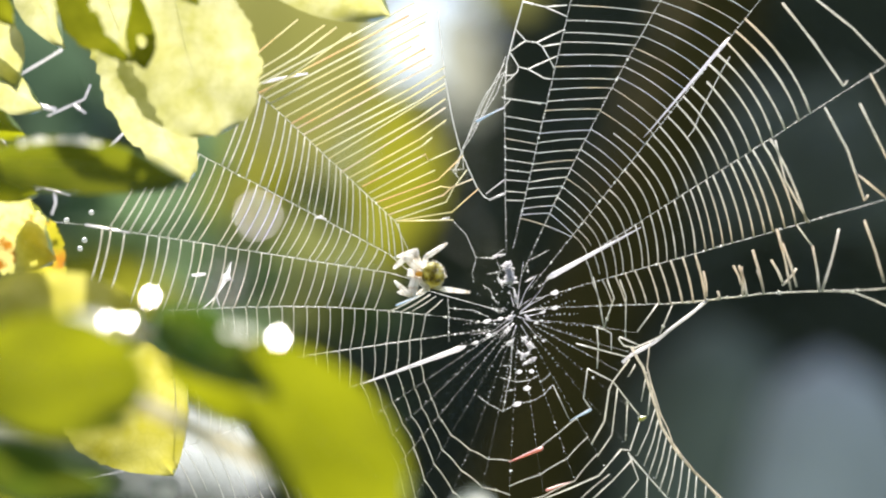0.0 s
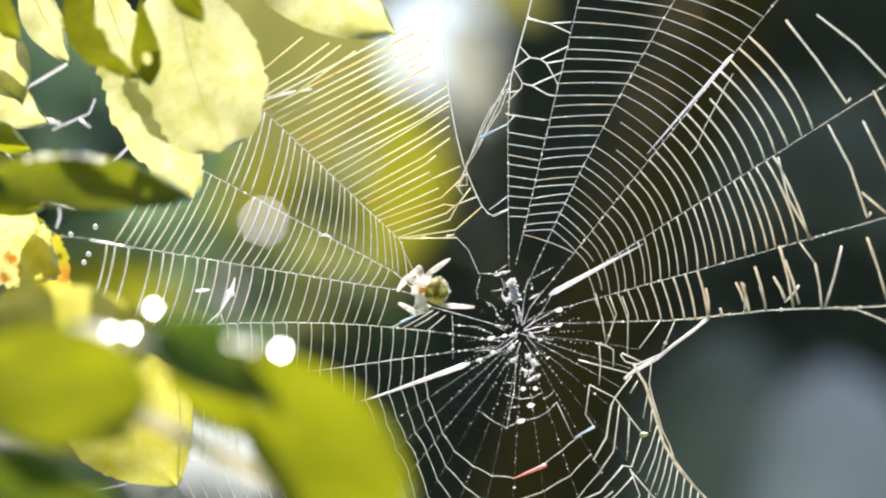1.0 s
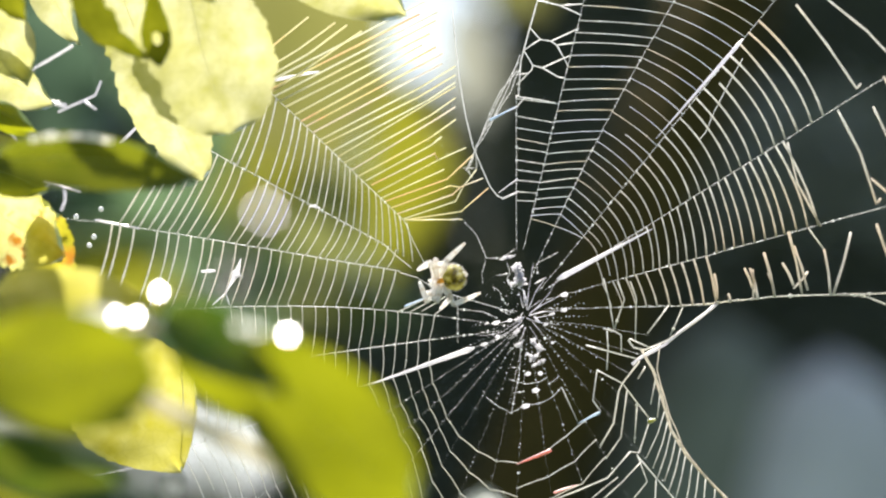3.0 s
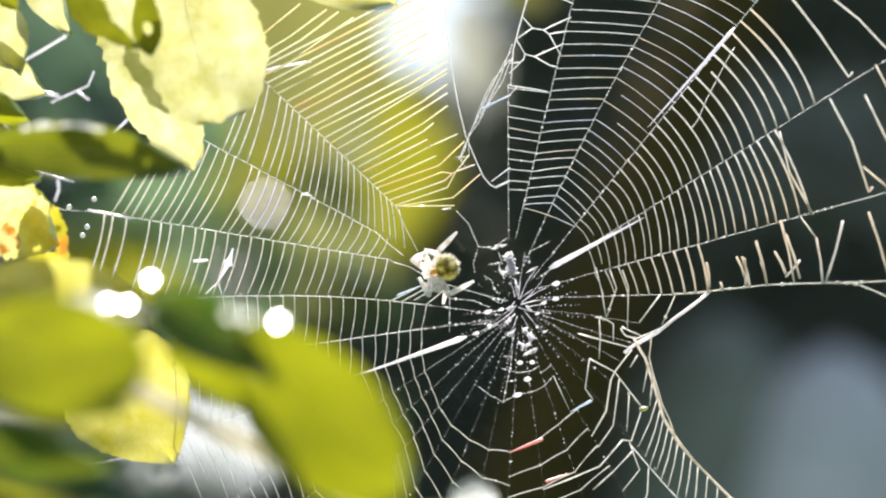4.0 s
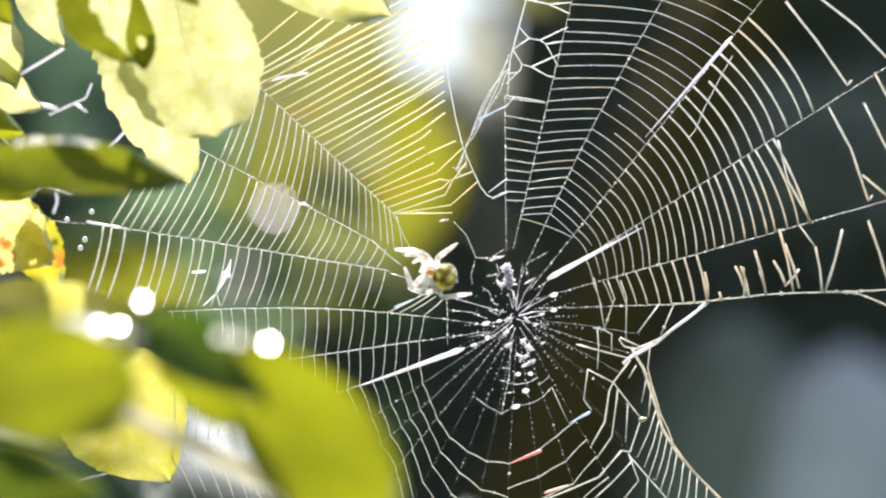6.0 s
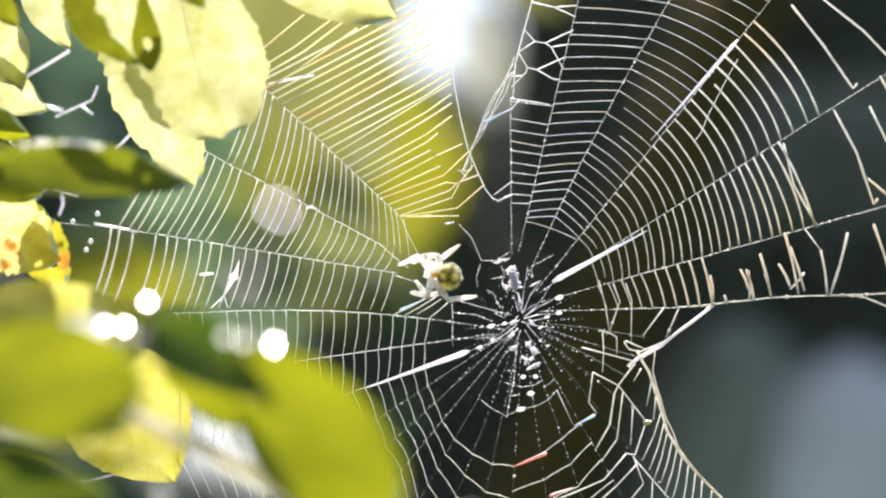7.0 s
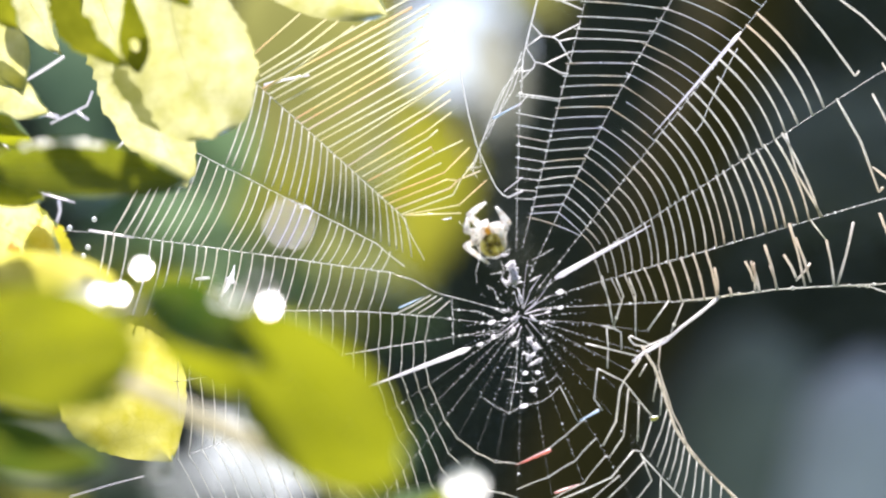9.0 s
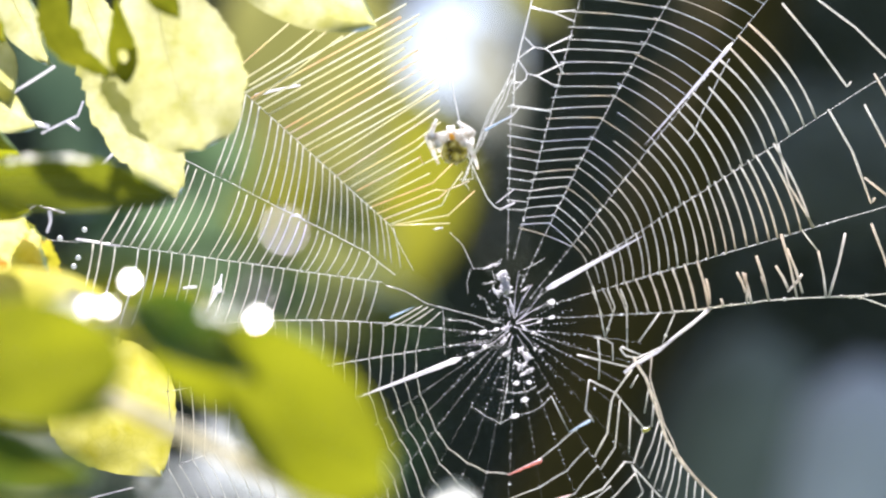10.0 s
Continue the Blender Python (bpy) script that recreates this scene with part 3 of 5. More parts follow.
def thread(name, points, thick, mat, label="", wobble=0.0, beads=0.0, parent=None):
    """A silk thread with its droplets, one part of the web."""
    bm = bmesh.new()
    rnd = WEB_RND
    fine = []
    for p, q in zip(points, points[1:]):
        n = max(2, int((q - p).length / (26 * UNIT)))
        fine += [p.lerp(q, i / n) for i in range(n)]
    fine.append(points[-1])
    fine = [p + Vector((rnd.uniform(-1, 1), 0, rnd.uniform(-1, 1))) * wobble * UNIT * (0 < i < len(fine) - 1) for i, p in enumerate(fine)]
    tube(bm, fine, [thick * UNIT * rnd.uniform(0.8, 1.15) for _ in fine], 5)
    if beads:
        for p, q in zip(fine, fine[1:]):
            n = (q - p).length / UNIT * beads
            for _ in range(int(n) + (rnd.random() < n % 1)):
                c = p.lerp(q, rnd.random())
                bead(bm, c, UNIT * rnd.uniform(0.9, 2.0) * (1.35 if rnd.random() < 0.15 else 0.8) * max(1.0, 1.25 * thick), rings=3, seg=5)
    return part(name, bm, mat, parent or web, label)


# radii: angle, inner end and outer end on the plan, how far the middle hangs aside
SPOKES = {4.6: ((945, 545), (1252, 535), 0), 17.6: ((950, 528), (1620, 338), 0), 34.4: ((945, 512), (1600, 95), 0), 52.8: ((935, 515), (1385, -50), 0),
          65.2: ((922, 490), (1205, -60), 10), 80.2: ((908, 440), (1025, -60), 0), 93.6: ((896, 445), (893, 172), 0),
          139.0: ((700, 392), (430, 138), 0), 152.8: ((690, 450), (290, 240), 0), 168.0: ((690, 483), (150, 398), 0),
          178.9: ((885, 574), (300, 550), -18), 190.0: ((870, 582), (300, 664), 0), 202.6: ((880, 592), (330, 790), 0)}
# the lower radii, straight from the hub: angle, inner end, outer end, hang
LOW_RADII = [(214, 30, 620, 0), (222, 28, 620, 3), (231, 30, 600, 0), (240, 30, 520, 0), (249, 25, 470, 2), (258, 30, 430, 0), (267, 28, 400, 0), (278, 30, 400, 0), (289, 28, 400, 0),
             (300, 30, 430, 0), (310, 30, 470, 2), (321, 28, 290, 0), (332, 30, 205, 0), (343, 30, 225, -3), (352.5, 30, 215, 3)]
LOW = {angle: (r0, r1, hang) for angle, r0, r1, hang in LOW_RADII}


def from_hub(p):
    return math.hypot(p[0] - HUB[0], p[1] - HUB[1])


def on_radius(angle, r):
    """The point of the radius at that angle which lies r grid units from the hub."""
    if angle in SPOKES:
        p, q, hang = SPOKES[angle]
        s = (r - from_hub(p)) / (from_hub(q) - from_hub(p))
        k = hang * math.sin(math.pi * min(1.0, max(0.0, s)))
        dx, dy = q[0] - p[0], q[1] - p[1]
        n = math.hypot(dx, dy)
        return grid_point(p[0] + dx * s + k * dy / n, p[1] + dy * s - k * dx / n)
    r0, r1, hang = LOW.get(angle, (0, 1, 0))
    s = min(1.0, max(0.0, (r - r0) / (r1 - r0)))
    return polar(angle + math.degrees(hang * math.sin(math.pi * s) / max(60.0, r)), r)


RADII = {}    # the radius at each angle, which carries the turns of sticky thread that end on it
strand = []   # the parts at the torn side that give way when the spider lets go, and how far each follows
for angle, r0, r1 in [(a, from_hub(p), from_hub(q)) for a, (p, q, _) in SPOKES.items()] + [(a, r0, r1) for a, r0, r1, _ in LOW_RADII]:
    low = 205 < angle < 357
    split = 0.0 if low or 138 < angle < 170 else min(1.0, max(0.0, (165 - r0) / (r1 - r0)))
    n = 10
    # near the hub a radius is finer and dotted
    pts = [on_radius(angle, r0 + (r1 - r0) * (split + (1 - split) * k / n)) for k in range(n + 1)]
    RADII[angle] = thread("radial_thread", pts, 0.06 if 236 < angle < 330 else 0.16 if low else 0.4 if angle < 100 else 0.6, SILK, wobble=0.5, beads=0.012 if low else 0.11 if angle < 100 else 0.085)
    if split:
        inner = [on_radius(angle, r0 + (r1 - r0) * split * k / 4) for k in range(5)]
        thread("inner_thread", inner, 0.2, SILK, wobble=0.6, beads=0.13, parent=RADII[angle])
# the strands that the spider pulls together, beside the tear
thread("radial_thread", [grid_point(690, 483), grid_point(722, 492), grid_point(760, 515), grid_point(850, 540), grid_point(893, 552)], 0.5, SILK, beads=0.06)
thread("pulled_thread", [grid_point(690, 450), grid_point(712, 470), grid_point(740, 492)], 0.7, SILK, beads=0.02, parent=RADII[152.8])
thread("pulled_thread", [grid_point(700, 392), grid_point(716, 428), grid_point(738, 470)], 0.5, SILK, beads=0.02, parent=RADII[139.0])
thread("radial_thread", [grid_point(893, 440), grid_point(870, 456), grid_point(843, 456), grid_point(825, 415), grid_point(803, 392)], 0.45, SILK, beads=0.11)
def strand_piece(*spec, follow=1.0, **more):
    strand.append((thread(*spec, **more), follow))


strand_piece("radial_thread", [grid_point(893, 343), grid_point(868, 353), grid_point(858, 349), grid_point(845, 333), grid_point(830, 300), grid_point(814, 262), grid_point(801, 210), grid_point(788, 140), grid_point(775, 20)], 1.1, SILK, beads=0.05)
strand_piece("radial_thread", [grid_point(893, 172), grid_point(897, 110), grid_point(910, 60), grid_point(925, 5), grid_point(945, -80)], 1.3, SILK, beads=0.06)
# the twisted frame strand that shuts off the torn sector
for a, b in ((0, 0), (7, -4), (-6, 5), (12, 3)):
    strand_piece("frame_thread", [grid_point(893 + a * 0.3, 112 + b * 3), grid_point(868 + a, 160 + b), grid_point(842 + a * 0.6, 214), grid_point(820, 262 + b), grid_point(808 + a, 292 + b * 2), grid_point(808 - a, 312 - a)], 0.6, SILK, wobble=1.4, beads=0.06)
strand_piece("frame_thread", [grid_point(866, 354), grid_point(893, 342)], 1.9, SILK_BRIGHT, beads=0.03)
strand_piece("frame_thread", [grid_point(860, 343), grid_point(893, 318)], 1.1, SILK_BRIGHT)
strand_piece("frame_thread", [grid_point(842, 214), grid_point(893, 190)], 1.6, SILK_BRIGHT)
for pts in ([(926, 3), (965, 12), (1003, 29)], [(965, 12), (1004, 9)], [(913, 52), (931, 72), (950, 75), (999, 52)], [(931, 72), (902, 92)], [(950, 75), (960, 82), (992, 77)], [(960, 82), (980, 118)],
            [(902, 92), (918, 118), (935, 122), (986, 99)], [(935, 122), (963, 138), (976, 140)], [(890, 152), (916, 126), (918, 118)], [(890, 134), (910, 132)], [(888, 172), (905, 175), (958, 184)], [(905, 175), (888, 194)]):
    strand_piece("frame_thread", [grid_point(a, b) for a, b in pts], 1.15, SILK, wobble=0.4, beads=0.02)
# frame towards the open side, with its knots and ragged ends
thread("frame_thread", [grid_point(1180, 538), grid_point(1252, 531), grid_point(1300, 525), grid_point(1345, 520), grid_point(1450, 515), grid_point(1510, 517), grid_point(1568, 540), grid_point(1640, 560)], 1.35, SILK_TACKY, "thick beaded frame thread of dusty silk", wobble=0.8, beads=0.13)
thread("frame_thread", [grid_point(1450, 515), grid_point(1530, 513), grid_point(1600, 508)], 1.1, SILK_TACKY, beads=0.12)
thread("frame_thread", [grid_point(1252, 531), grid_point(1215, 562), grid_point(1160, 605), grid_point(1118, 628), grid_point(1102, 642)], 3.2, SILK_BRIGHT, "thick bright twisted frame thread", wobble=0.8)
thread("frame_thread", [grid_point(1250, 536), grid_point(1165, 598), grid_point(1125, 615), grid_point(1105, 612), grid_point(1095, 598)], 1.6, SILK_TACKY, wobble=0.8)
STRAND = [grid_point(1118, 615), grid_point(1138, 650), grid_point(1155, 700), grid_point(1172, 755), grid_point(1198, 800), grid_point(1235, 842), grid_point(1290, 895), grid_point(1370, 960)]
thread("frame_thread", STRAND, 2.7, SILK_DUSTY, "thick brownish frame strand of dusty silk", wobble=0.9)
thread("frame_thread", [grid_point(1150, 605), grid_point(1145, 650), grid_point(1160, 705), grid_point(1190, 785), grid_point(1250, 860), grid_point(1300, 910)], 1.3, SILK_DUSTY, wobble=1.5)
thread("frame_thread", [grid_point(1115, 635), grid_point(1085, 675), grid_point(1078, 690), grid_point(1070, 745), grid_point(1047, 786)], 1.7, SILK_TACKY)
thread("frame_thread", [grid_point(1100, 795), grid_point(1060, 842), grid_point(1010, 864), grid_point(960, 884)], 1.5, SILK_TACKY)
for a, b, c, d in ((1308, 470, 1322, 525), (1298, 470, 1312, 505), (1312, 472, 1314, 522), (1332, 442, 1352, 520), (1365, 460, 1385, 500), (1375, 405, 1400, 515), (1410, 475, 1385, 505), (1385, 430, 1410, 508),
                   (1438, 435, 1450, 515), (1485, 405, 1455, 515), (1530, 390, 1565, 500), (1245, 480, 1250, 525), (1270, 515, 1272, 530), (1340, 478, 1352, 520)):
    thread("loose_thread", [grid_point(a, b), grid_point((a + c) / 2 + 2, (b + d) / 2), grid_point(c, d)], 2.5, SILK_COARSE)
thread("loose_thread", [grid_point(1410, 398), grid_point(1438, 436)], 1.5, SILK_TACKY)

# sticky spiral: angles, number of turns, where the innermost, middle and outermost turns meet either radius, how far it bows outwards
SPIRAL_RIGHT = [(4.6, 17.6, 10, (150, 240, 330), (146, 238, 334), 0.008), (17.6, 34.4, 24, (150, 326, 541), (164, 356, 549), 0.013), (34.4, 52.8, 24, (166, 368, 632), (172, 392, 662), 0.021),
                (52.8, 65.2, 25, (176, 405, 706), (192, 418, 682), 0.009), (65.2, 80.2, 25, (192, 418, 682), (180, 388, 655), 0.004), (80.2, 93.6, 9, (207, 277, 350), (209, 282, 358), 0.0), (80.2, 93.6, 1, (385, 385, 385), (390, 390, 390), 0.0), (52.8, 80.2, 1, (172, 172, 172), (176, 176, 176), 0.025)]
SPIRAL_LEFT = [(139.0, 152.8, 25, (272, 452, 634), (226, 405, 594), -0.007), (152.8, 168.0, 28, (262, 491, 720), (266, 504, 742), -0.009), (168.0, 178.9, 26, (250, 502.5, 755), (258, 516.5, 775), -0.008), (178.9, 190.0, 22, (166, 389, 612), (177, 397.5, 618), -0.008),
               (190.0, 202.6, 22, (177, 397.5, 618), (193, 424, 655), -0.008), (202.6, 214, 22, (193, 424, 655), (201, 432, 663), -0.008), (214, 222, 22, (201, 432, 663), (211, 452.5, 694), -0.008), (222, 231, 19, (211, 418, 625), (226, 428.5, 631), -0.008)]
SPIRAL_LOW = [(231, 240, 13, (226, 364, 502), (240, 426, 612), -0.006), (240, 249, 6, (240, 317, 395), (250, 350, 450), -0.006), (249, 258, 4, (250, 310, 370), (255, 333, 411), -0.006), (258, 267, 3, (255, 307, 359), (256, 316, 376), -0.006),
              (267, 278, 4, (256, 318, 372), (238, 302, 352), -0.004), (278, 289, 4, (238, 302, 352), (217, 284, 340), -0.004), (289, 300, 4, (217, 284, 340), (203, 262, 320), -0.004)]


def capture_section(a0, a1, n, ends0, ends1, bow, thick, mat, whole=0.0, holder=None):
    """The turns of sticky thread between two radii, each a part of the radius that holds it."""
    rnd = WEB_RND
    for k in range(n):
        f = k / max(1, n - 1)
        r0, r1 = (e[0] * (1 - f) * (1 - 2 * f) + 4 * e[1] * f * (1 - f) + e[2] * f * (2 * f - 1) for e in (ends0, ends1))
        if a0 > 175:    # these turns run on from sector to sector
            r0 += 5 * noise.noise(Vector((a0 * 0.37, r0 * 0.13, 5)))
            r1 += 5 * noise.noise(Vector((a1 * 0.37, r1 * 0.13, 5)))
        else:
            drift = rnd.gauss(0, 1.3)
            r0, r1 = r0 + drift + rnd.gauss(0, 0.9), r1 + drift + rnd.gauss(0, 0.9)
        if rnd.random() < (0.008 if a0 < 100 else 0.03 if k > n * whole else 0):
            continue
        p, q = on_radius(a0, r0), on_radius(a1, r1)
        cut = 1.0 if rnd.random() > ((0.05 if a0 < 100 else 0.06) if k > n * whole else 0) else rnd.uniform(0.55, 0.9)
        b = bow * rnd.uniform(0.75, 1.25)
        m, pts = 8, []
        for i in range(m + 1):
            s = 1 - (1 - i / m) * cut if a0 < 100 and k % 2 else i / m * cut
            c = p.lerp(q, s)
            pts.append(c * (1 + b * 4 * s * (1 - s) * (1.12 - 0.24 * s)) if c.length else c)
        wide = thick * (0.80 + 1.75 * f if a0 < 50 else 0.85 + 0.9 * f * f if 138 < a0 < 170 else 0.74)   # the outer turns are coarse
        bm = bmesh.new()
        tube(bm, pts, [wide * UNIT * rnd.uniform(0.8, 1.2) for _ in pts], 5)
        for c in (pts[0], pts[-1]):
            bead(bm, c, thick * 1.35 * UNIT, rings=3, seg=5)
        if rnd.random() < 0.12:     # a speck of dust
            bead(bm, pts[rnd.randrange(2, 7)], thick * 2.2 * UNIT, rings=3, seg=5)
        part("spiral_thread", bm, mat, RADII[holder or a0])


for row in SPIRAL_RIGHT:
    capture_section(*row, 0.88, SILK_COARSE if row[0] < 40 else SILK_COOL)
for row in SPIRAL_LEFT:
    capture_section(*row, 1.0, SILK_TACKY, 0.5, holder=168.0 if row[0] == 152.8 else None)
# inner turns gathered where the spider sits
for a, b, c, d in ((752, 557, 784, 530), (729, 551, 772, 524), (708, 553, 762, 521), (686, 553, 752, 519)):
    thread("gathered_thread", [grid_point(a, b), grid_point((a + c) / 2, (b + d) / 2 + 1), grid_point(c, d)], 1.0, SILK_TACKY)
for row in SPIRAL_LOW:
    capture_section(*row, 1.15, SILK_TACKY, 0.9)
# short turns between the hub and the thick strands
for pts in ([(1050, 490), (1061, 533), (1069, 580)], [(1075, 495), (1087, 527), (1069, 580)], [(1097, 495), (1108, 525), (1107, 598)], [(1165, 537), (1128, 587)], [(1192, 535), (1168, 591)], [(1050, 578), (1070, 583), (1082, 590), (1082, 620)],
            [(1057, 582), (1059, 615), (1057, 652)], [(1097, 596), (1132, 611)], [(1020, 608), (1112, 632)], [(1040, 652), (1033, 705), (1047, 725)], [(1040, 652), (1085, 675), (1112, 710), (1134, 738)]):
    thread("short_turn", [grid_point(a, b) for a, b in pts], 1.2, SILK_TACKY, beads=0.012)
for pts in ([(1093, 688), (1083, 770), (1057, 808)], [(1111, 709), (1107, 780)], [(1125, 645), (1112, 667)], [(1145, 658), (1135, 711)], [(1152, 684), (1147, 735)], [(1132, 745), (1115, 797), (1097, 795)],
            [(1112, 800), (1130, 848), (1100, 886)], [(1112, 802), (1145, 840), (1182, 882), (1230, 930)], [(1120, 812), (1085, 850), (1048, 884)], [(1146, 842), (1144, 890), (1128, 930)]):
    thread("short_turn", [grid_point(a, b) for a, b in pts], 1.35, SILK_TACKY, beads=0.012)
# rungs that hang from the brownish strand
for k in range(13):
    s = 2.35 + 3.9 * k / 12
    p = STRAND[int(s)].lerp(STRAND[int(s) + 1], s % 1)
    drop = WEB_RND.uniform(74, 92) * UNIT
    lean = -0.36 + 0.03 * k + WEB_RND.gauss(0, 0.02)
    thread("rung_thread", [p, p + Vector((lean * 0.4, 0, -0.5)) * drop, p + Vector((lean, 0, -1)) * drop], 1.35, SILK_TACKY)
# the sector drawn up to the frame strand; its lowest threads are knotted together
def drawn_turn(pts):
    bm = bmesh.new()
    wide = 1.15 + 0.75 * min(1.0, max(0.0, (pts[0].z / UNIT - 180) / 200))
    tube(bm, pts, [wide * UNIT * WEB_RND.uniform(0.85, 1.2) for _ in pts], 5)
    for c in pts[1:-1]:
        bead(bm, c, 1.7 * UNIT, rings=3, seg=5)
    part("spiral_thread", bm, SILK_GLINT, RADII[139.0])


for k in range(8, 24):
    f = k / 23
    p = on_radius(139.0, 262 + 365 * f + WEB_RND.gauss(0, 2))
    top = 345 - 360 * f ** 0.9
    q = grid_point(800 - 12 * math.sin(3 * f) - 60 * max(0, f - 0.6), top + WEB_RND.gauss(0, 4))
    kink = p.lerp(q, WEB_RND.uniform(0.68, 0.85)) + Vector((0, 0, UNIT * WEB_RND.uniform(-7, 2)))
    drawn_turn([p, p.lerp(kink, 0.5), kink, q] if f < 0.62 else [p, p.lerp(q, 0.4), p.lerp(q, WEB_RND.uniform(0.75, 1))])
for pts in ([(700, 391), (803, 389)], [(700, 391), (800, 375), (848, 333)], [(699, 389), (790, 357), (803, 332), (827, 300)], [(688, 380), (785, 345), (800, 331), (838, 316)], [(677, 370), (780, 330), (797, 332)],
            [(667, 358), (775, 318), (820, 275)], [(660, 352), (770, 301)], [(653, 342), (760, 284), (808, 262)], [(641, 330), (753, 273), (758, 283)], [(632, 322), (747, 258), (765, 243)]):
    drawn_turn([grid_point(a, b) for a, b in pts])
for pts in ([(446, 102), (484, 70), (528, 34)], [(448, 130), (510, 92), (575, 44)], [(455, 142), (530, 98), (596, 48)], [(462, 168), (545, 112), (622, 58)]):     # up to the leaf
    drawn_turn([grid_point(a, b) for a, b in pts])
# long outer turns far from the hub
for pts in ([(1385, 5), (1440, 75), (1493, 152), (1500, 143)], [(1440, -5), (1510, 50), (1575, 118)], [(1460, 190), (1500, 265), (1530, 355), (1537, 345)], [(1522, 183), (1550, 240), (1585, 310)],
            [(1540, 130), (1575, 195)], [(1520, 310), (1568, 350)], [(1372, 248), (1390, 320), (1432, 395)]):
    thread("outer_turn", [grid_point(a, b) for a, b in pts], 2.3, SILK_COARSE)
middle = []     # the parts at the hub, which sway together
# sun glints along some radii, built as swollen white streaks, and rosy and bluish glints of split light, put in as
# colour
for a, b, c, d, w, mat, label in ((1292, 66, 1140, 243, 3.4, SILK_BRIGHT, "thick white streak built for a sun glint on the thread"), (968, 493, 1135, 402, 4.6, SILK_BRIGHT, "thick white streak built for a sun glint on the thread"),
                                  (824, 613, 640, 680, 4.6, SILK_BRIGHT, "thick white streak built for a sun glint on the thread"), (962, 792, 900, 818, 3.4, SILK_RED, "rosy glint coloured into a stretch of silk"),
                                  (1047, 724, 1008, 745, 2.6, SILK_BLUE, "bluish glint coloured into a stretch of silk"), (966, 868, 1010, 852, 2.4, SILK_RED, "rosy glint coloured into a stretch of silk"),
                                  (700, 541, 745, 522, 1.8, SILK_BLUE, "bluish glint coloured into a stretch of silk"), (842, 216, 890, 190, 2.2, SILK_BLUE, "bluish glint coloured into a stretch of silk")):
    bm = bmesh.new()
    band(bm, grid_point(a, b, -0.0004), grid_point(c, d, -0.0004), w * UNIT)
    made = part("silk_band", bm, mat, RADII[52.8] if b == 66 else RADII[34.4] if b == 493 else web, label)
    if b == 216:
        strand.append((made, 1.0))
    elif made.parent == web:
        middle.append(made)

outside = set(web.children)
# hub: bright strokes from the middle, dotted threads round it, droplets and wrapped scraps
rnd = WEB_RND


def stroke(points, w):
    """A thread that is thick at the hub and thins outwards."""
    bm = bmesh.new()
    pts = [grid_point(a, b) for a, b in points]
    fine = [p.lerp(q, k / 4) for p, q in zip(pts, pts[1:]) for k in range(4)] + [pts[-1]]
    n = len(fine)
    tube(bm, fine, [w * UNIT * (1.0 - 0.75 * i / n) * rnd.uniform(0.45, 1.35) for i in range(n)], 6)
    part("hub_thread", bm, SILK_BRIGHT, web)


for pts in ([(921, 552), (937, 538), (955, 516), (968, 494)], [(924, 549), (945, 535), (974, 520)], [(920, 555), (945, 548), (975, 546)], [(916, 560), (937, 567), (975, 571)], [(916, 545), (919, 510), (927, 462)],
            [(910, 542), (902, 514)], [(918, 546), (931, 514), (950, 487)], [(912, 558), (888, 564), (858, 571)], [(908, 566), (885, 584), (840, 608)], [(910, 572), (884, 598)], [(914, 576), (905, 603)]):
    stroke(pts, 0.95)
for pts in ([(926, 566), (948, 592), (964, 604)], [(922, 575), (940, 605)], [(904, 562), (872, 586), (833, 592)], [(899, 548), (876, 545)], [(921, 542), (941, 528)], [(930, 560), (962, 553)]):
    stroke(pts, 0.7)
# dotted turns left round the hub, sparse and broken
for pts in ([(855, 505), (868, 512), (872, 525), (882, 538)], [(862, 485), (886, 480)], [(868, 545), (885, 553), (893, 543)], [(884, 621), (901, 603), (909, 618)], [(905, 602), (906, 640), (898, 690), (890, 730)],
            [(890, 647), (906, 648)], [(886, 668), (915, 675), (940, 672), (954, 664)], [(955, 676), (974, 662)], [(893, 692), (914, 690)], [(846, 700), (870, 718), (890, 728), (905, 720)]):
    thread("hub_thread", [grid_point(a, b) for a, b in pts], 0.4, SILK, wobble=1.0, beads=0.15)
for pts in ([(925, 713), (948, 708), (963, 698), (979, 681)], [(793, 545), (840, 550), (864, 560)], [(793, 525), (795, 605)], [(843, 458), (836, 484), (838, 500)], [(925, 470), (934, 470), (934, 482)],
            [(880, 462), (886, 478), (880, 495)], [(934, 462), (972, 442)], [(862, 600), (880, 590)]):
    thread("hub_thread", [grid_point(a, b) for a, b in pts], 0.35, SILK, wobble=0.8, beads=0.12)
thread("hub_thread", [grid_point(979, 681), grid_point(1007, 741)], 0.7, SILK_TACKY)
bm = bmesh.new()
for angle in (4, 17, 28, 187, 196, 205, 214, 222, 231, 240, 249, 258, 267, 278, 289, 300, 310, 321, 332, 343, 352.5):
    r = rnd.uniform(30, 55)
    while r < (150 if angle > 200 else 105):
        bead(bm, polar(angle + rnd.gauss(0, 0.5), r), UNIT * rnd.uniform(0.6, 1.4), rings=3, seg=5)
        r += rnd.uniform(5, 12) * (1 if r < 105 else 1.8)
for angle in (222, 231, 240, 249, 258, 267, 278, 289, 300, 310):
    r = 150
    while r < 300:
        bead(bm, polar(angle + rnd.gauss(0, 0.3), r), UNIT * rnd.uniform(0.7, 1.3), rings=3, seg=5)
        r += rnd.uniform(18, 60)
for _ in range(26):
    bead(bm, polar(rnd.uniform(95, 178), rnd.uniform(30, 85)), UNIT * rnd.uniform(0.6, 1.3), rings=3, seg=5)
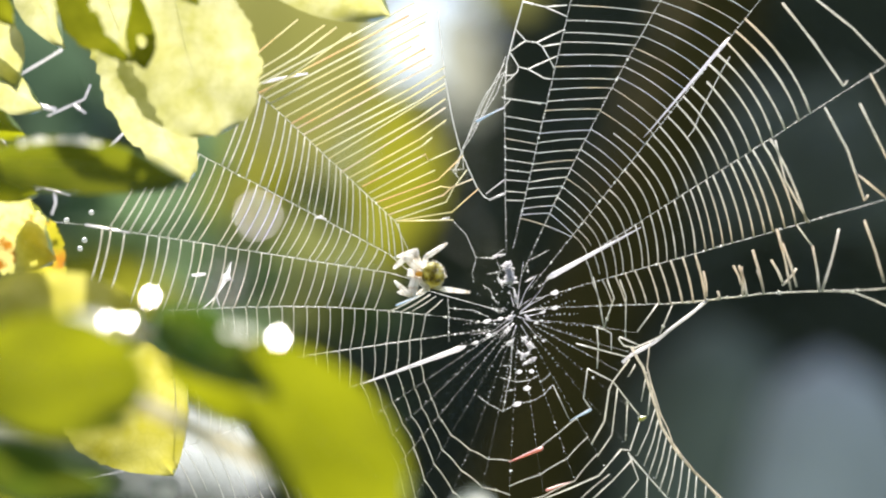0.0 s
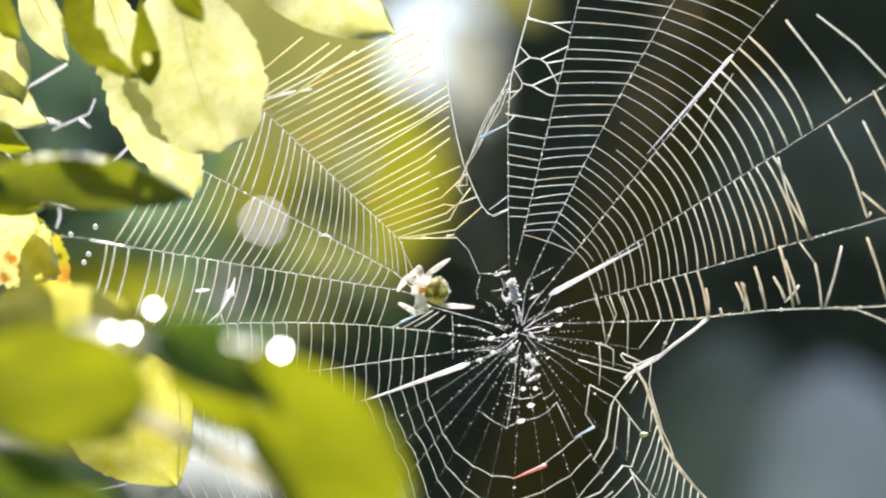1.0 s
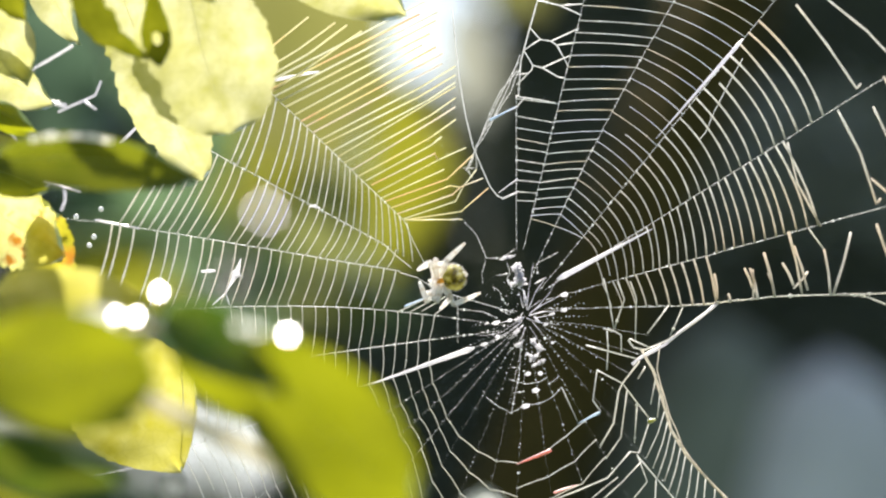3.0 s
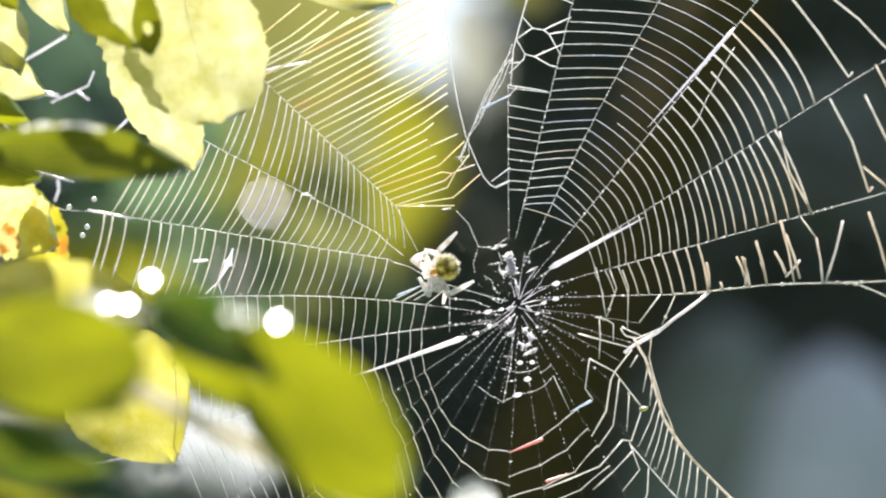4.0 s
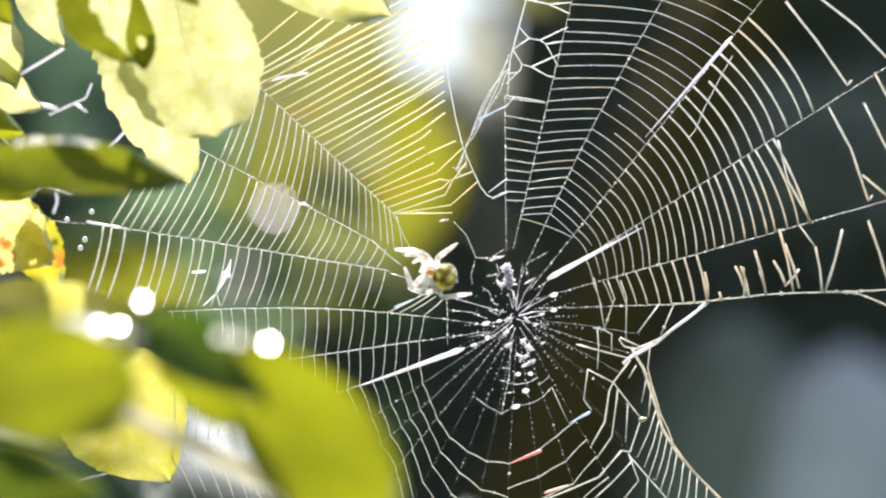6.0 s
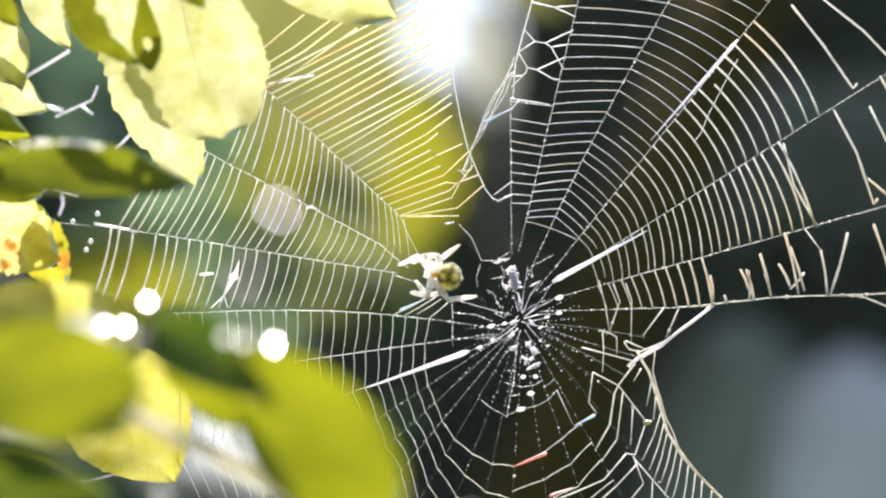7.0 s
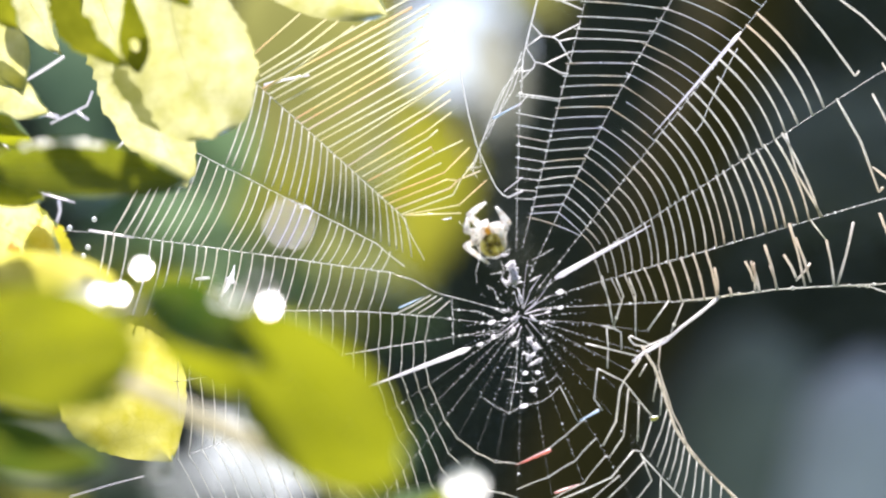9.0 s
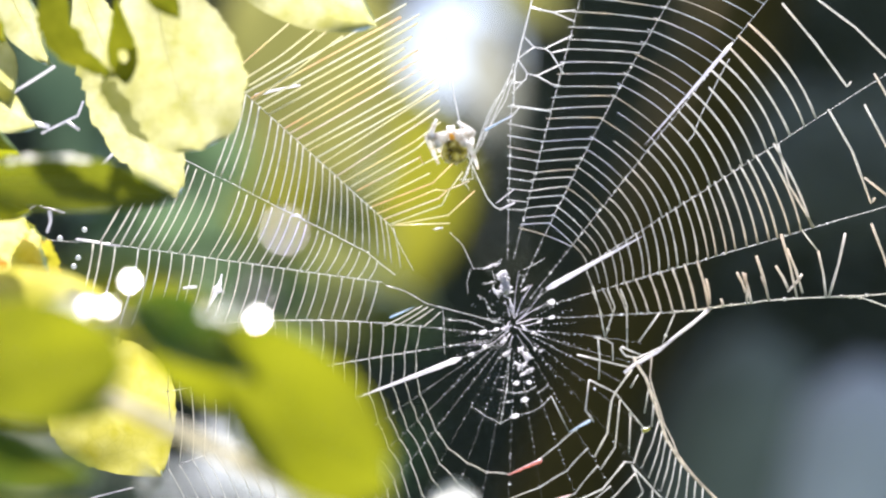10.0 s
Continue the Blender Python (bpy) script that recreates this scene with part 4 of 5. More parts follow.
tagged(part("dew", bm, DEW, web), kind="stuff")
# large drops of glue and silk: place and half length, half height
for a, b, w, h in ((982, 518, 9, 6), (982, 545, 8, 4.5), (961, 552, 7, 3.5), (862, 569, 9, 5), (886, 564, 6, 4), (865, 593, 6, 4.5), (842, 607, 7, 4.5), (919, 658, 7, 5), (941, 657, 6, 5), (933, 687, 9, 5.5), (915, 715, 11, 5.5), (949, 571, 5, 3), (962, 603, 3.5, 3), (930, 597, 4, 3.5)):
    bm = bmesh.new()
    bead(bm, Vector((0, 0, 0)), 1.0 * UNIT, seed=a * 0.37, rings=7, seg=10, rough=0.35, stretch=(w * 0.8, h * 0.7, h * 0.72))
    for v in bm.verts:
        v.co = grid_point(a, b, -0.0002) + Matrix.Rotation(radians(-14 if a > 890 else -22), 3, "Y") @ v.co
    part("silk_drop", bm, SILK_WAD, web, "swollen white drop of silk")


def wrapping(a, b, c, d, w, folds):
    """A crumpled scrap of wrapping silk with a torn outline."""
    bm = bmesh.new()
    p, q = grid_point(a, b), grid_point(c, d)
    way = (q - p).normalized()
    aside = way.cross(Vector((0, 1, 0)))
    n = folds * 3
    p, q = p - way * w * 0.4 * UNIT, q + way * w * 0.4 * UNIT
    for turn in range(2):       # puckered folds
        off, u0 = rnd.gauss(0, 0.3), rnd.uniform(0, 0.35)
        line = [p.lerp(q, u0 + (rnd.uniform(0.65, 1.0) - u0) * k / n) + (aside * (off + rnd.gauss(0, 0.2)) + Vector((0, rnd.gauss(0, 0.25), 0))) * w * UNIT for k in range(n + 1)]
        tube(bm, line, [w * UNIT * (0.10 + 0.34 * math.sin(math.pi * k / n)) * rnd.uniform(0.4, 1.4) for k in range(n + 1)], 7)
    for v in bm.verts:
        v.co += Vector((rnd.gauss(0, 1), rnd.gauss(0, 0.4), rnd.gauss(0, 1))) * w * 0.05 * UNIT
    part("silk_wrapping", bm, SILK_WAD, web, "crumpled scrap of white silk wrapping")


for row in ((892, 466, 905, 468, 9, 3), (898, 470, 904, 508, 11, 6), (890, 500, 918, 496, 8, 4), (880, 492, 888, 505, 6, 2), (866, 456, 895, 446, 5, 5), (908, 512, 912, 540, 6, 4), (928, 500, 948, 488, 3.5, 3),
            (898, 566, 910, 556, 7, 3), (890, 592, 902, 578, 5, 3), (928, 556, 938, 568, 5, 3), (896, 614, 910, 604, 7, 3), (884, 472, 912, 478, 8, 4), (896, 480, 912, 494, 9, 3), (922, 596, 936, 612, 6.5, 4), (914, 622, 930, 630, 5, 3)):
    wrapping(*row)
for row in ((932, 612, 944, 618, 8, 3), (922, 634, 940, 622, 6, 4), (926, 646, 956, 630, 6, 5), (780, 388, 797, 384, 4, 3)):
    wrapping(*row)
middle += [o for o in web.children if o not in outside]


# scraps caught in the threads
def scrap(points, w, mat, label, parent=None):
    """One lumpy thread, thick where its points say so."""
    bm = bmesh.new()
    line, rad = [], []
    for (p, r), (q, s) in zip(points, points[1:]):
        for k in range(4):
            f = k / 4
            line.append(grid_point(p[0] + (q[0] - p[0]) * f, p[1] + (q[1] - p[1]) * f))
            rad.append(UNIT * max(w * 0.5, r + (s - r) * min(1.0, 1.6 * f) if s < r else r + (s - r) * max(0.0, 1.6 * f - 0.6)))
    line.append(grid_point(*points[-1][0]))
    rad.append(points[-1][1] * UNIT)
    tube(bm, line, rad, 8)
    part("caught_scrap", bm, mat, parent or web, label)


scrap([((409, 464), 1.5), ((405, 480), 4), ((401, 490), 9.5), ((396, 500), 4), ((383, 524), 1.6), ((360, 546), 1.2)], 1.4, SILK_WAD, "white downy seed scrap caught in the web", RADII[168.0])
scrap([((392, 494), 1.0), ((402, 492), 6.0), ((414, 497), 1.0)], 1.2, SILK_WAD, "white downy seed scrap caught in the web", RADII[168.0])
scrap([((383, 524), 1.4), ((390, 546), 1.0)], 1.2, SILK_WAD, "white downy strand of a caught seed", RADII[168.0])
scrap([((340, 487), 2.5), ((352, 486), 3.5), ((364, 485), 2.5)], 2.4, SILK_WAD, "white downy scrap caught in the web", RADII[168.0])
scrap([((1130, 742), 4), ((1138, 740), 4.5), ((1144, 738), 2.5)], 3, LEAF_SUN, "tiny yellow-green bud scale on a thread")
scrap([((558, 386), 1.5), ((568, 384), 3.5), ((578, 388), 1.5)], 1.6, SILK_WAD, "white downy scrap caught in the web", RADII[152.8])
thread("loose_thread", [grid_point(1215, 246), grid_point(1228, 230), grid_point(1242, 195), grid_point(1275, 130), grid_point(1292, 100)], 0.7, SILK, beads=0.06)
for pts, w in (([(30, 135), (65, 115), (110, 88)], 3.2), ([(85, 205), (150, 175), (160, 150)], 2.4), ([(185, 270), (222, 232), (238, 222)], 3.4), ([(60, 185), (98, 194)], 6.0), ([(130, 185), (152, 200)], 4.0),
               ([(465, 146), (500, 138), (545, 130)], 3.4), ([(0, 300), (60, 325), (125, 345)], 2.6), ([(45, 352), (62, 336), (81, 325)], 2.2), ([(97, 340), (99, 360), (92, 380)], 4.4), ([(108, 862), (180, 842), (240, 828)], 1.2), ([(0, 240), (30, 290)], 2)):
    thread("mooring_thread", [grid_point(a, b, 0.003) for a, b in pts], w * 0.8, SILK_BRIGHT, "thick white mooring thread")
thread("mooring_thread", [grid_point(152, 398), grid_point(230, 412)], 2.6, SILK_BRIGHT, "thick white mooring thread", parent=RADII[168.0])
for k, (a, b) in enumerate(((162, 376), (150, 425), (142, 440), (118, 390))):
    bm = bmesh.new()
    bead(bm, grid_point(a, b, -0.01), 5 * UNIT, rings=6, seg=9)
    part("dew_drop", bm, DEW, web)


# ---- leaves the web is moored to ----
shrub = empty("shrub", "upright brown shrub stem that carries the leafy twigs", "shrub")
stem_of(shrub, [Vector((-0.16, -0.02, 0)), Vector((-0.165, -0.03, 0.5)), Vector((-0.15, -0.04, 1.0)), place(-330, 720, -0.05), place(-260, 420, -0.03), place(-200, 100, -0.02), place(-160, -180, -0.02)], 0.006)
thread("mooring_thread", [grid_point(150, 398), grid_point(-40, 380, -0.012), grid_point(-255, 410, -0.03)], 0.35, SILK)
def spray(name, label, at):
    """A leafy twig whose origin is its root point."""
    ob = empty(name, label, "twig", at=at)
    inv = Matrix.Translation(-Vector(at))
    return ob, lambda a, b, y=0.0: inv @ place(a, b, y)


ROOT_A, ROOT_B, ROOT_C, ROOT_D = place(250, -60, -0.018), place(-60, 250, -0.03), place(120, 700, -0.02), place(-80, 640, -0.085)
twig_a, A = spray("leafy_twig", "bright sunlit leafy twig with serrated pale yellow-green leaves", ROOT_A)
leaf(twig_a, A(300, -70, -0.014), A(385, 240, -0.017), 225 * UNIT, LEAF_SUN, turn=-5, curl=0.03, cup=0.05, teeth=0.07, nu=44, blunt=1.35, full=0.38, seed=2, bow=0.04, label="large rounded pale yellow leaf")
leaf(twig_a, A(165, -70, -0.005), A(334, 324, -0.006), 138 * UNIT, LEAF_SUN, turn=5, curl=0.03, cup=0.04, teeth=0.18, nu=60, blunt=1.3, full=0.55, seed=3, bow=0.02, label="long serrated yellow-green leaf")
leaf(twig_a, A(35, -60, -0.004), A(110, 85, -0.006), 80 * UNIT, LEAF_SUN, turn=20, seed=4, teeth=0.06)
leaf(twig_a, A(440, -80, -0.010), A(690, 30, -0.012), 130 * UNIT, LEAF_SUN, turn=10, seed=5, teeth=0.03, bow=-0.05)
# two dark pieces laid over the pale leaves in place of cast shadows
leaf(twig_a, A(240, -50, -0.025), A(254, 122, -0.026), 48 * UNIT, LEAF_SHADE, turn=4, seed=6, teeth=0.12, blunt=1.9, nu=40, nv=14, rib=False, holes=((0.71, 0.05, 0.06, 0.30),), label="narrow dark olive piece in place of a leaf's shadow, with a gap")
leaf(twig_a, A(135, -90, -0.026), A(238, 112, -0.028), 60 * UNIT, LEAF_SHADE, turn=-4, seed=7, teeth=0.34, bow=0.22, nu=48, curl=0.03, cup=0.03, rib=False, label="ragged dark olive piece in place of a leaf's shadow")
leaf(twig_a, A(300, -60, -0.026), A(352, 8, -0.028), 46 * UNIT, LEAF_SHADE, turn=6, seed=31, teeth=0.1, rib=False, label="small olive leaf darkened as if in shade")
stem_of(twig_a, [A(-175, -110, -0.02), A(-60, -120, -0.02), A(120, -85, -0.03), A(250, -85, -0.03), A(440, -90, -0.012)], 3.5 * UNIT)

twig_b, B = spray("leafy_twig", "leafy twig with pale, browning and deep green leaves", ROOT_B)
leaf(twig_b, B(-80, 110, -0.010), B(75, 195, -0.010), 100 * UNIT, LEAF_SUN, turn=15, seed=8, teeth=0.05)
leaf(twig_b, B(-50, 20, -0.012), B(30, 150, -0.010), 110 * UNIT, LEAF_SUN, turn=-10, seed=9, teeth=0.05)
leaf(twig_b, B(-40, 190, -0.014), B(45, 245, -0.012), 60 * UNIT, LEAF_OLIVE, turn=30, seed=10)
leaf(twig_b, B(-40, 290, -0.047), B(335, 322, -0.043), 92 * UNIT, LEAF_MID, turn=12, curl=0.06, seed=12, teeth=0.03, bow=-0.04, label="deep green leaf darkened as if in shade, with a bright upper rim")
leaf(twig_b, B(-50, 370, -0.014), B(98, 462, -0.012), 150 * UNIT, LEAF_SPENT, turn=10, seed=13, teeth=0.24, nu=44, label="pale leaf with browning holes at its edge")
leaf(twig_b, B(52, 352, -0.010), B(96, 524, -0.009), 92 * UNIT, LEAF_BROWNED, turn=8, seed=41, teeth=0.22, nu=44, nv=14, blunt=1.1, rib=False, holes=((0.50, 0.30, 0.05, 0.16), (0.66, -0.1, 0.045, 0.2)), label="yellow-olive leaf with a browned, eaten edge")
leaf(twig_b, B(-60, 296, -0.022), B(66, 346, -0.021), 70 * UNIT, LEAF_OLIVE, turn=12, seed=33, teeth=0.06)
leaf(twig_b, B(-60, 262, -0.024), B(48, 300, -0.023), 60 * UNIT, LEAF_YELLOW, turn=-10, seed=34, teeth=0.06)
leaf(twig_b, B(-45, -50, -0.022), B(24, 46, -0.022), 56 * UNIT, LEAF_SHADE, turn=6, seed=35, teeth=0.2, rib=False, label="small olive leaf darkened as if in shade")
stem_of(twig_b, [B(-262, 440, -0.031), B(-120, 420, -0.03), B(-70, 330, -0.03), B(-60, 250, -0.03), B(-60, 60, -0.02)], 6 * UNIT)
# the leaf's bright upper edge, put in as a pale beaded strip
bm = bmesh.new()
rr = random.Random(5)
tube(bm, [B(36 + 8 * k, 256 - 9 * math.sin(math.pi * k / 18) + rr.gauss(0, 1.6), -0.050) for k in range(19)], [UNIT * rr.choice((0.7, 3.0, 5.0, 6.5)) for _ in range(19)], 7)
part("rim", bm, BRIGHT_PALE, twig_b, "pale beaded strip laid along the leaf's bright upper edge")

twig_c, C = spray("leafy_twig", "small twig with serrated bright yellow leaves beside the web", ROOT_C)
leaf(twig_c, C(130, 575, 0.008), C(308, 842, 0.006), 222 * UNIT, LEAF_YELLOW, turn=-6, seed=15, teeth=0.06, blunt=1.1, full=0.85, curl=0.03, cup=0.04, nu=40, rib=False, label="serrated bright yellow leaf")
leaf(twig_c, C(-20, 528, -0.044), C(250, 604, -0.050), 176 * UNIT * 0.85, LEAF_YELLOW, turn=-12, seed=17, teeth=0.05, full=0.4, blunt=1.1, rib=False)
stem_of(twig_c, [C(660, 920, -0.09), C(480, 825, -0.085), C(330, 752, -0.08), C(180, 680, -0.075), C(60, 630, -0.07), C(-100, 620, -0.06), C(-315, 640, -0.046)], 13 * UNIT, mat=STALK)
leaf(twig_c, C(700, 990, -0.045), C(850, 915, -0.06), 120 * UNIT, LEAF_OLIVE, turn=10, seed=27, rib=False)

twig_d, Dd = spray("leafy_twig", "sunlit twig with broad olive-green leaves and small added glints", ROOT_D)
leaf(twig_d, Dd(425, 618, -0.090), Dd(722, 905, -0.1), 258 * UNIT * 0.71, LEAF_OLIVE, turn=18, seed=18, blunt=1.1, full=0.5, bow=0.02, curl=0.02, cup=0.03, label="large rounded olive-green leaf")
leaf(twig_d, Dd(290, 640, -0.082), Dd(540, 735, -0.084), 120 * UNIT * 0.75, LEAF_OLIVE, turn=15, seed=28, blunt=1.0, full=0.6, curl=0.02, cup=0.03)
leaf(twig_d, Dd(-60, 640, -0.1), Dd(265, 690, -0.1), 215 * UNIT * 0.7, LEAF_OLIVE, turn=-6, seed=19, blunt=0.9, full=0.5, curl=0.02, cup=0.03, label="broad olive-green leaf")
leaf(twig_d, Dd(270, 560, -0.088), Dd(490, 690, -0.092), 115 * UNIT * 0.75, LEAF_DARK, turn=-20, seed=21, label="deep green leaf darkened as if in shade")
leaf(twig_d, Dd(-40, 700, -0.09), Dd(230, 760, -0.09), 90 * UNIT * 0.72, LEAF_DARK, turn=30, seed=22, label="deep green leaf darkened as if in shade")
leaf(twig_d, Dd(-70, 800, -0.092), Dd(205, 872, -0.094), 120 * UNIT * 0.72, LEAF_DARK, turn=12, seed=42, rib=False, label="deep green leaf darkened as if in shade")
stem_of(twig_d, [Dd(-310, 600, -0.044), Dd(-120, 650, -0.09), Dd(60, 610, -0.09), Dd(240, 590, -0.088), Dd(330, 600, -0.086)], 9 * UNIT)
# facets added near the leaves for crisp blurred glints
for a, b, y, r in ((266, 524, -0.088, 4.3), (226, 568, -0.088, 4), (190, 566, -0.088, 3.4), (493, 597, -0.1, 4.2)):
    glint_facet(twig_d, Dd(a, b, y), (place(a, b, 1.0) - place(a, b, 0.0)).normalized(), r * UNIT * 0.7, 2.5, GLOSSY)
# soft blurred glints, built as small pale domes
for a, b, r in ((126, 566, 22), (152, 563, 22), (178, 567, 22), (438, 588, 12), (408, 582, 12), (292, 868, 22)):
    bm = bmesh.new()
    dome(bm, Dd(a, b, -0.086 if a < 300 else -0.098), r * UNIT * (0.62 if a < 300 else 0.66), a)
    part("petal", bm, BRIGHT_PALE, twig_d, "small pale dome standing in for a sun glint")
# a larger dome in place of the glint below the web
for a, b, r in ((840, 902, 41),):
    bm = bmesh.new()
    dome(bm, C(a, b, -0.06), r * UNIT * 0.82, a)
    part("petal", bm, BRIGHT_PALE, twig_c, "small pale dome standing in for a sun glint")


# ---- the spider ----
def spider_lump(stretch, r, seed, rough, rings=14, seg=20):
    bm = bmesh.new()
    bead(bm, Vector((0, 0, 0)), r, seed=seed, rings=rings, seg=seg, rough=rough, stretch=stretch)
    return bm


spider = empty("spider", "orb-weaver spider with patterned golden-olive abdomen and pale legs", "spider")
G = UNIT
body = part("abdomen", spider_lump((0.87, 0.97, 0.92), 24 * G, 1, 0.07), ABDOMEN, spider, "golden-olive abdomen with a dark leaf pattern")
head = part("head", spider_lump((1.35, 0.95, 0.8), 10 * G, 3, 0.1), LEG, spider, "pale glassy head and carapace")
head.matrix_local = Matrix.Translation((31 * G, 0, -1 * G))
waist = part("waist", spider_lump((1.2, 0.75, 0.7), 6.5 * G, 5, 0.15), CARAPACE, spider, "translucent orange waist")
waist.matrix_local = Matrix.Translation((23.5 * G, 0, 6 * G))
for sgn in (-1, 1):
    bm = bmesh.new()
    tube(bm, [Vector((0, 0, 0)), Vector((5, 2 * sgn, 3)) * G, Vector((9, 1 * sgn, 0)) * G], [1.8 * G, 2.4 * G, 1.2 * G], 6)
    ob = part("palp", bm, LEG, spider)
    ob.matrix_local = Matrix.Translation((36 * G, 4 * sgn * G, 0))
bm = bmesh.new()
tube(bm, [Vector((0, 0, 0)), Vector((-5, 0, 1)) * G], [3 * G, 1.5 * G], 7)
ob = part("spinneret", bm, LEG, spider)
ob.matrix_local = Matrix.Translation((-20 * G, 0, 0))
# fine pale hairs stand out all over the abdomen
bm = bmesh.new()
rl = random.Random(17)
for _ in range(420):
    d = Vector((rl.gauss(0, 1), rl.gauss(0, 1), rl.gauss(0, 1))).normalized()
    p = Vector((d.x * 0.87, d.y * 0.97, d.z * 0.92)) * 23.6 * G
    tube(bm, [p, p + (d + Vector((-0.35, 0, 0))) * rl.uniform(1.5, 3.6) * G], [0.6 * G, 0.2 * G], 3)
tagged(part("fine_hair", bm, LEG, spider), kind="stuff")
# legs in pairs from the head backwards, first one side, then the other: root on the body, length of the upper and the lower piece, thickness
HIPS = [(31, 6, 36, 40, 6.2), (28, 9, 34, 38, 6.4), (24, 10, 27, 33, 5.6), (18, 11, 36, 50, 5.6)]


def limb_piece(name, length, r0, r1, seed, parent):
    """One stiff piece of a leg along its own x, swollen in the middle, with bristles."""
    rl = random.Random(seed)
    bm = bmesh.new()
    n = 9
    rad = [(r0 + (r1 - r0) * k / n) * (0.72 + 0.34 * math.sin(math.pi * min(1.0, 0.08 + 0.95 * k / n)) ** 0.6) for k in range(n + 1)]
    line = [Vector((length * k / n, 0, 0)) for k in range(n + 1)]
    tube(bm, [p * G for p in line], [r * G for r in rad], 9)
    bead(bm, line[-1] * G, rad[-1] * G, rings=5, seg=8)
    for p, r in zip(line, rad):
        for _ in range(4):
            d = Vector((rl.gauss(0.5, 0.5), rl.gauss(0, 1), rl.gauss(0, 1))).normalized()
            tube(bm, [p * G, (p + d * (r + rl.uniform(1.5, 3.2))) * G], [0.32 * G, 0.1 * G], 3)
    return part(name, bm, LEG, parent)


legs = []
for side in (-1, 1):
    for k, (hx, hy, upper, lower, thick) in enumerate(HIPS):
        leg = limb_piece("leg", upper, thick, thick * 0.9, k + 10 * side, spider)
        shin = limb_piece("lower_leg", lower, thick * 0.92, thick * 0.55, k + 20 * side, leg)
        legs.append((leg, shin, Vector((hx, side * hy, 1.0)), upper, lower, side))


def bent_leg(hip, foot, upper, lower, side, lift):
    """Poses of the two pieces of a leg whose end stands at foot; the knee lifts away from the web and aside."""
    way = foot - hip
    dist = min(max(way.length, abs(upper - lower) + 2.0), upper + lower - 1.0)
    way.normalize()
    along = (dist * dist + upper * upper - lower * lower) / (2 * dist)
    high = math.sqrt(max(0.0, upper * upper - along * along))
    pole = Vector((0.0, 0.0, 1.0)) * lift + Vector((-way.y, way.x, 0.0)) * side * (1 if way.x > -0.2 else -1) * (1 - lift)
    pole = (pole - way * pole.dot(way)).normalized()
    knee = hip + way * along + pole * high
    end = hip + way * dist

    def lie(p, q):
        x = (q - p).normalized()
        y = Vector((0, 0, 1)).cross(x)
        y = y.normalized() if y.length > 1e-3 else Vector((0, 1, 0))
        z = x.cross(y)
        return Matrix.Translation(p * G) @ Matrix((x, y, z)).transposed().to_4x4()
    m = lie(hip, knee)
    return m, m.inverted() @ lie(knee, end)


# ---- what moves ----
def sway(thing, root, rows):
    walk(thing, [(t, Matrix.Translation(root + Vector((dx, 0, dz)) * 0.001) @ pose(0, 0, 0, 0, turn, 0)) for t, dx, dz, turn in rows])


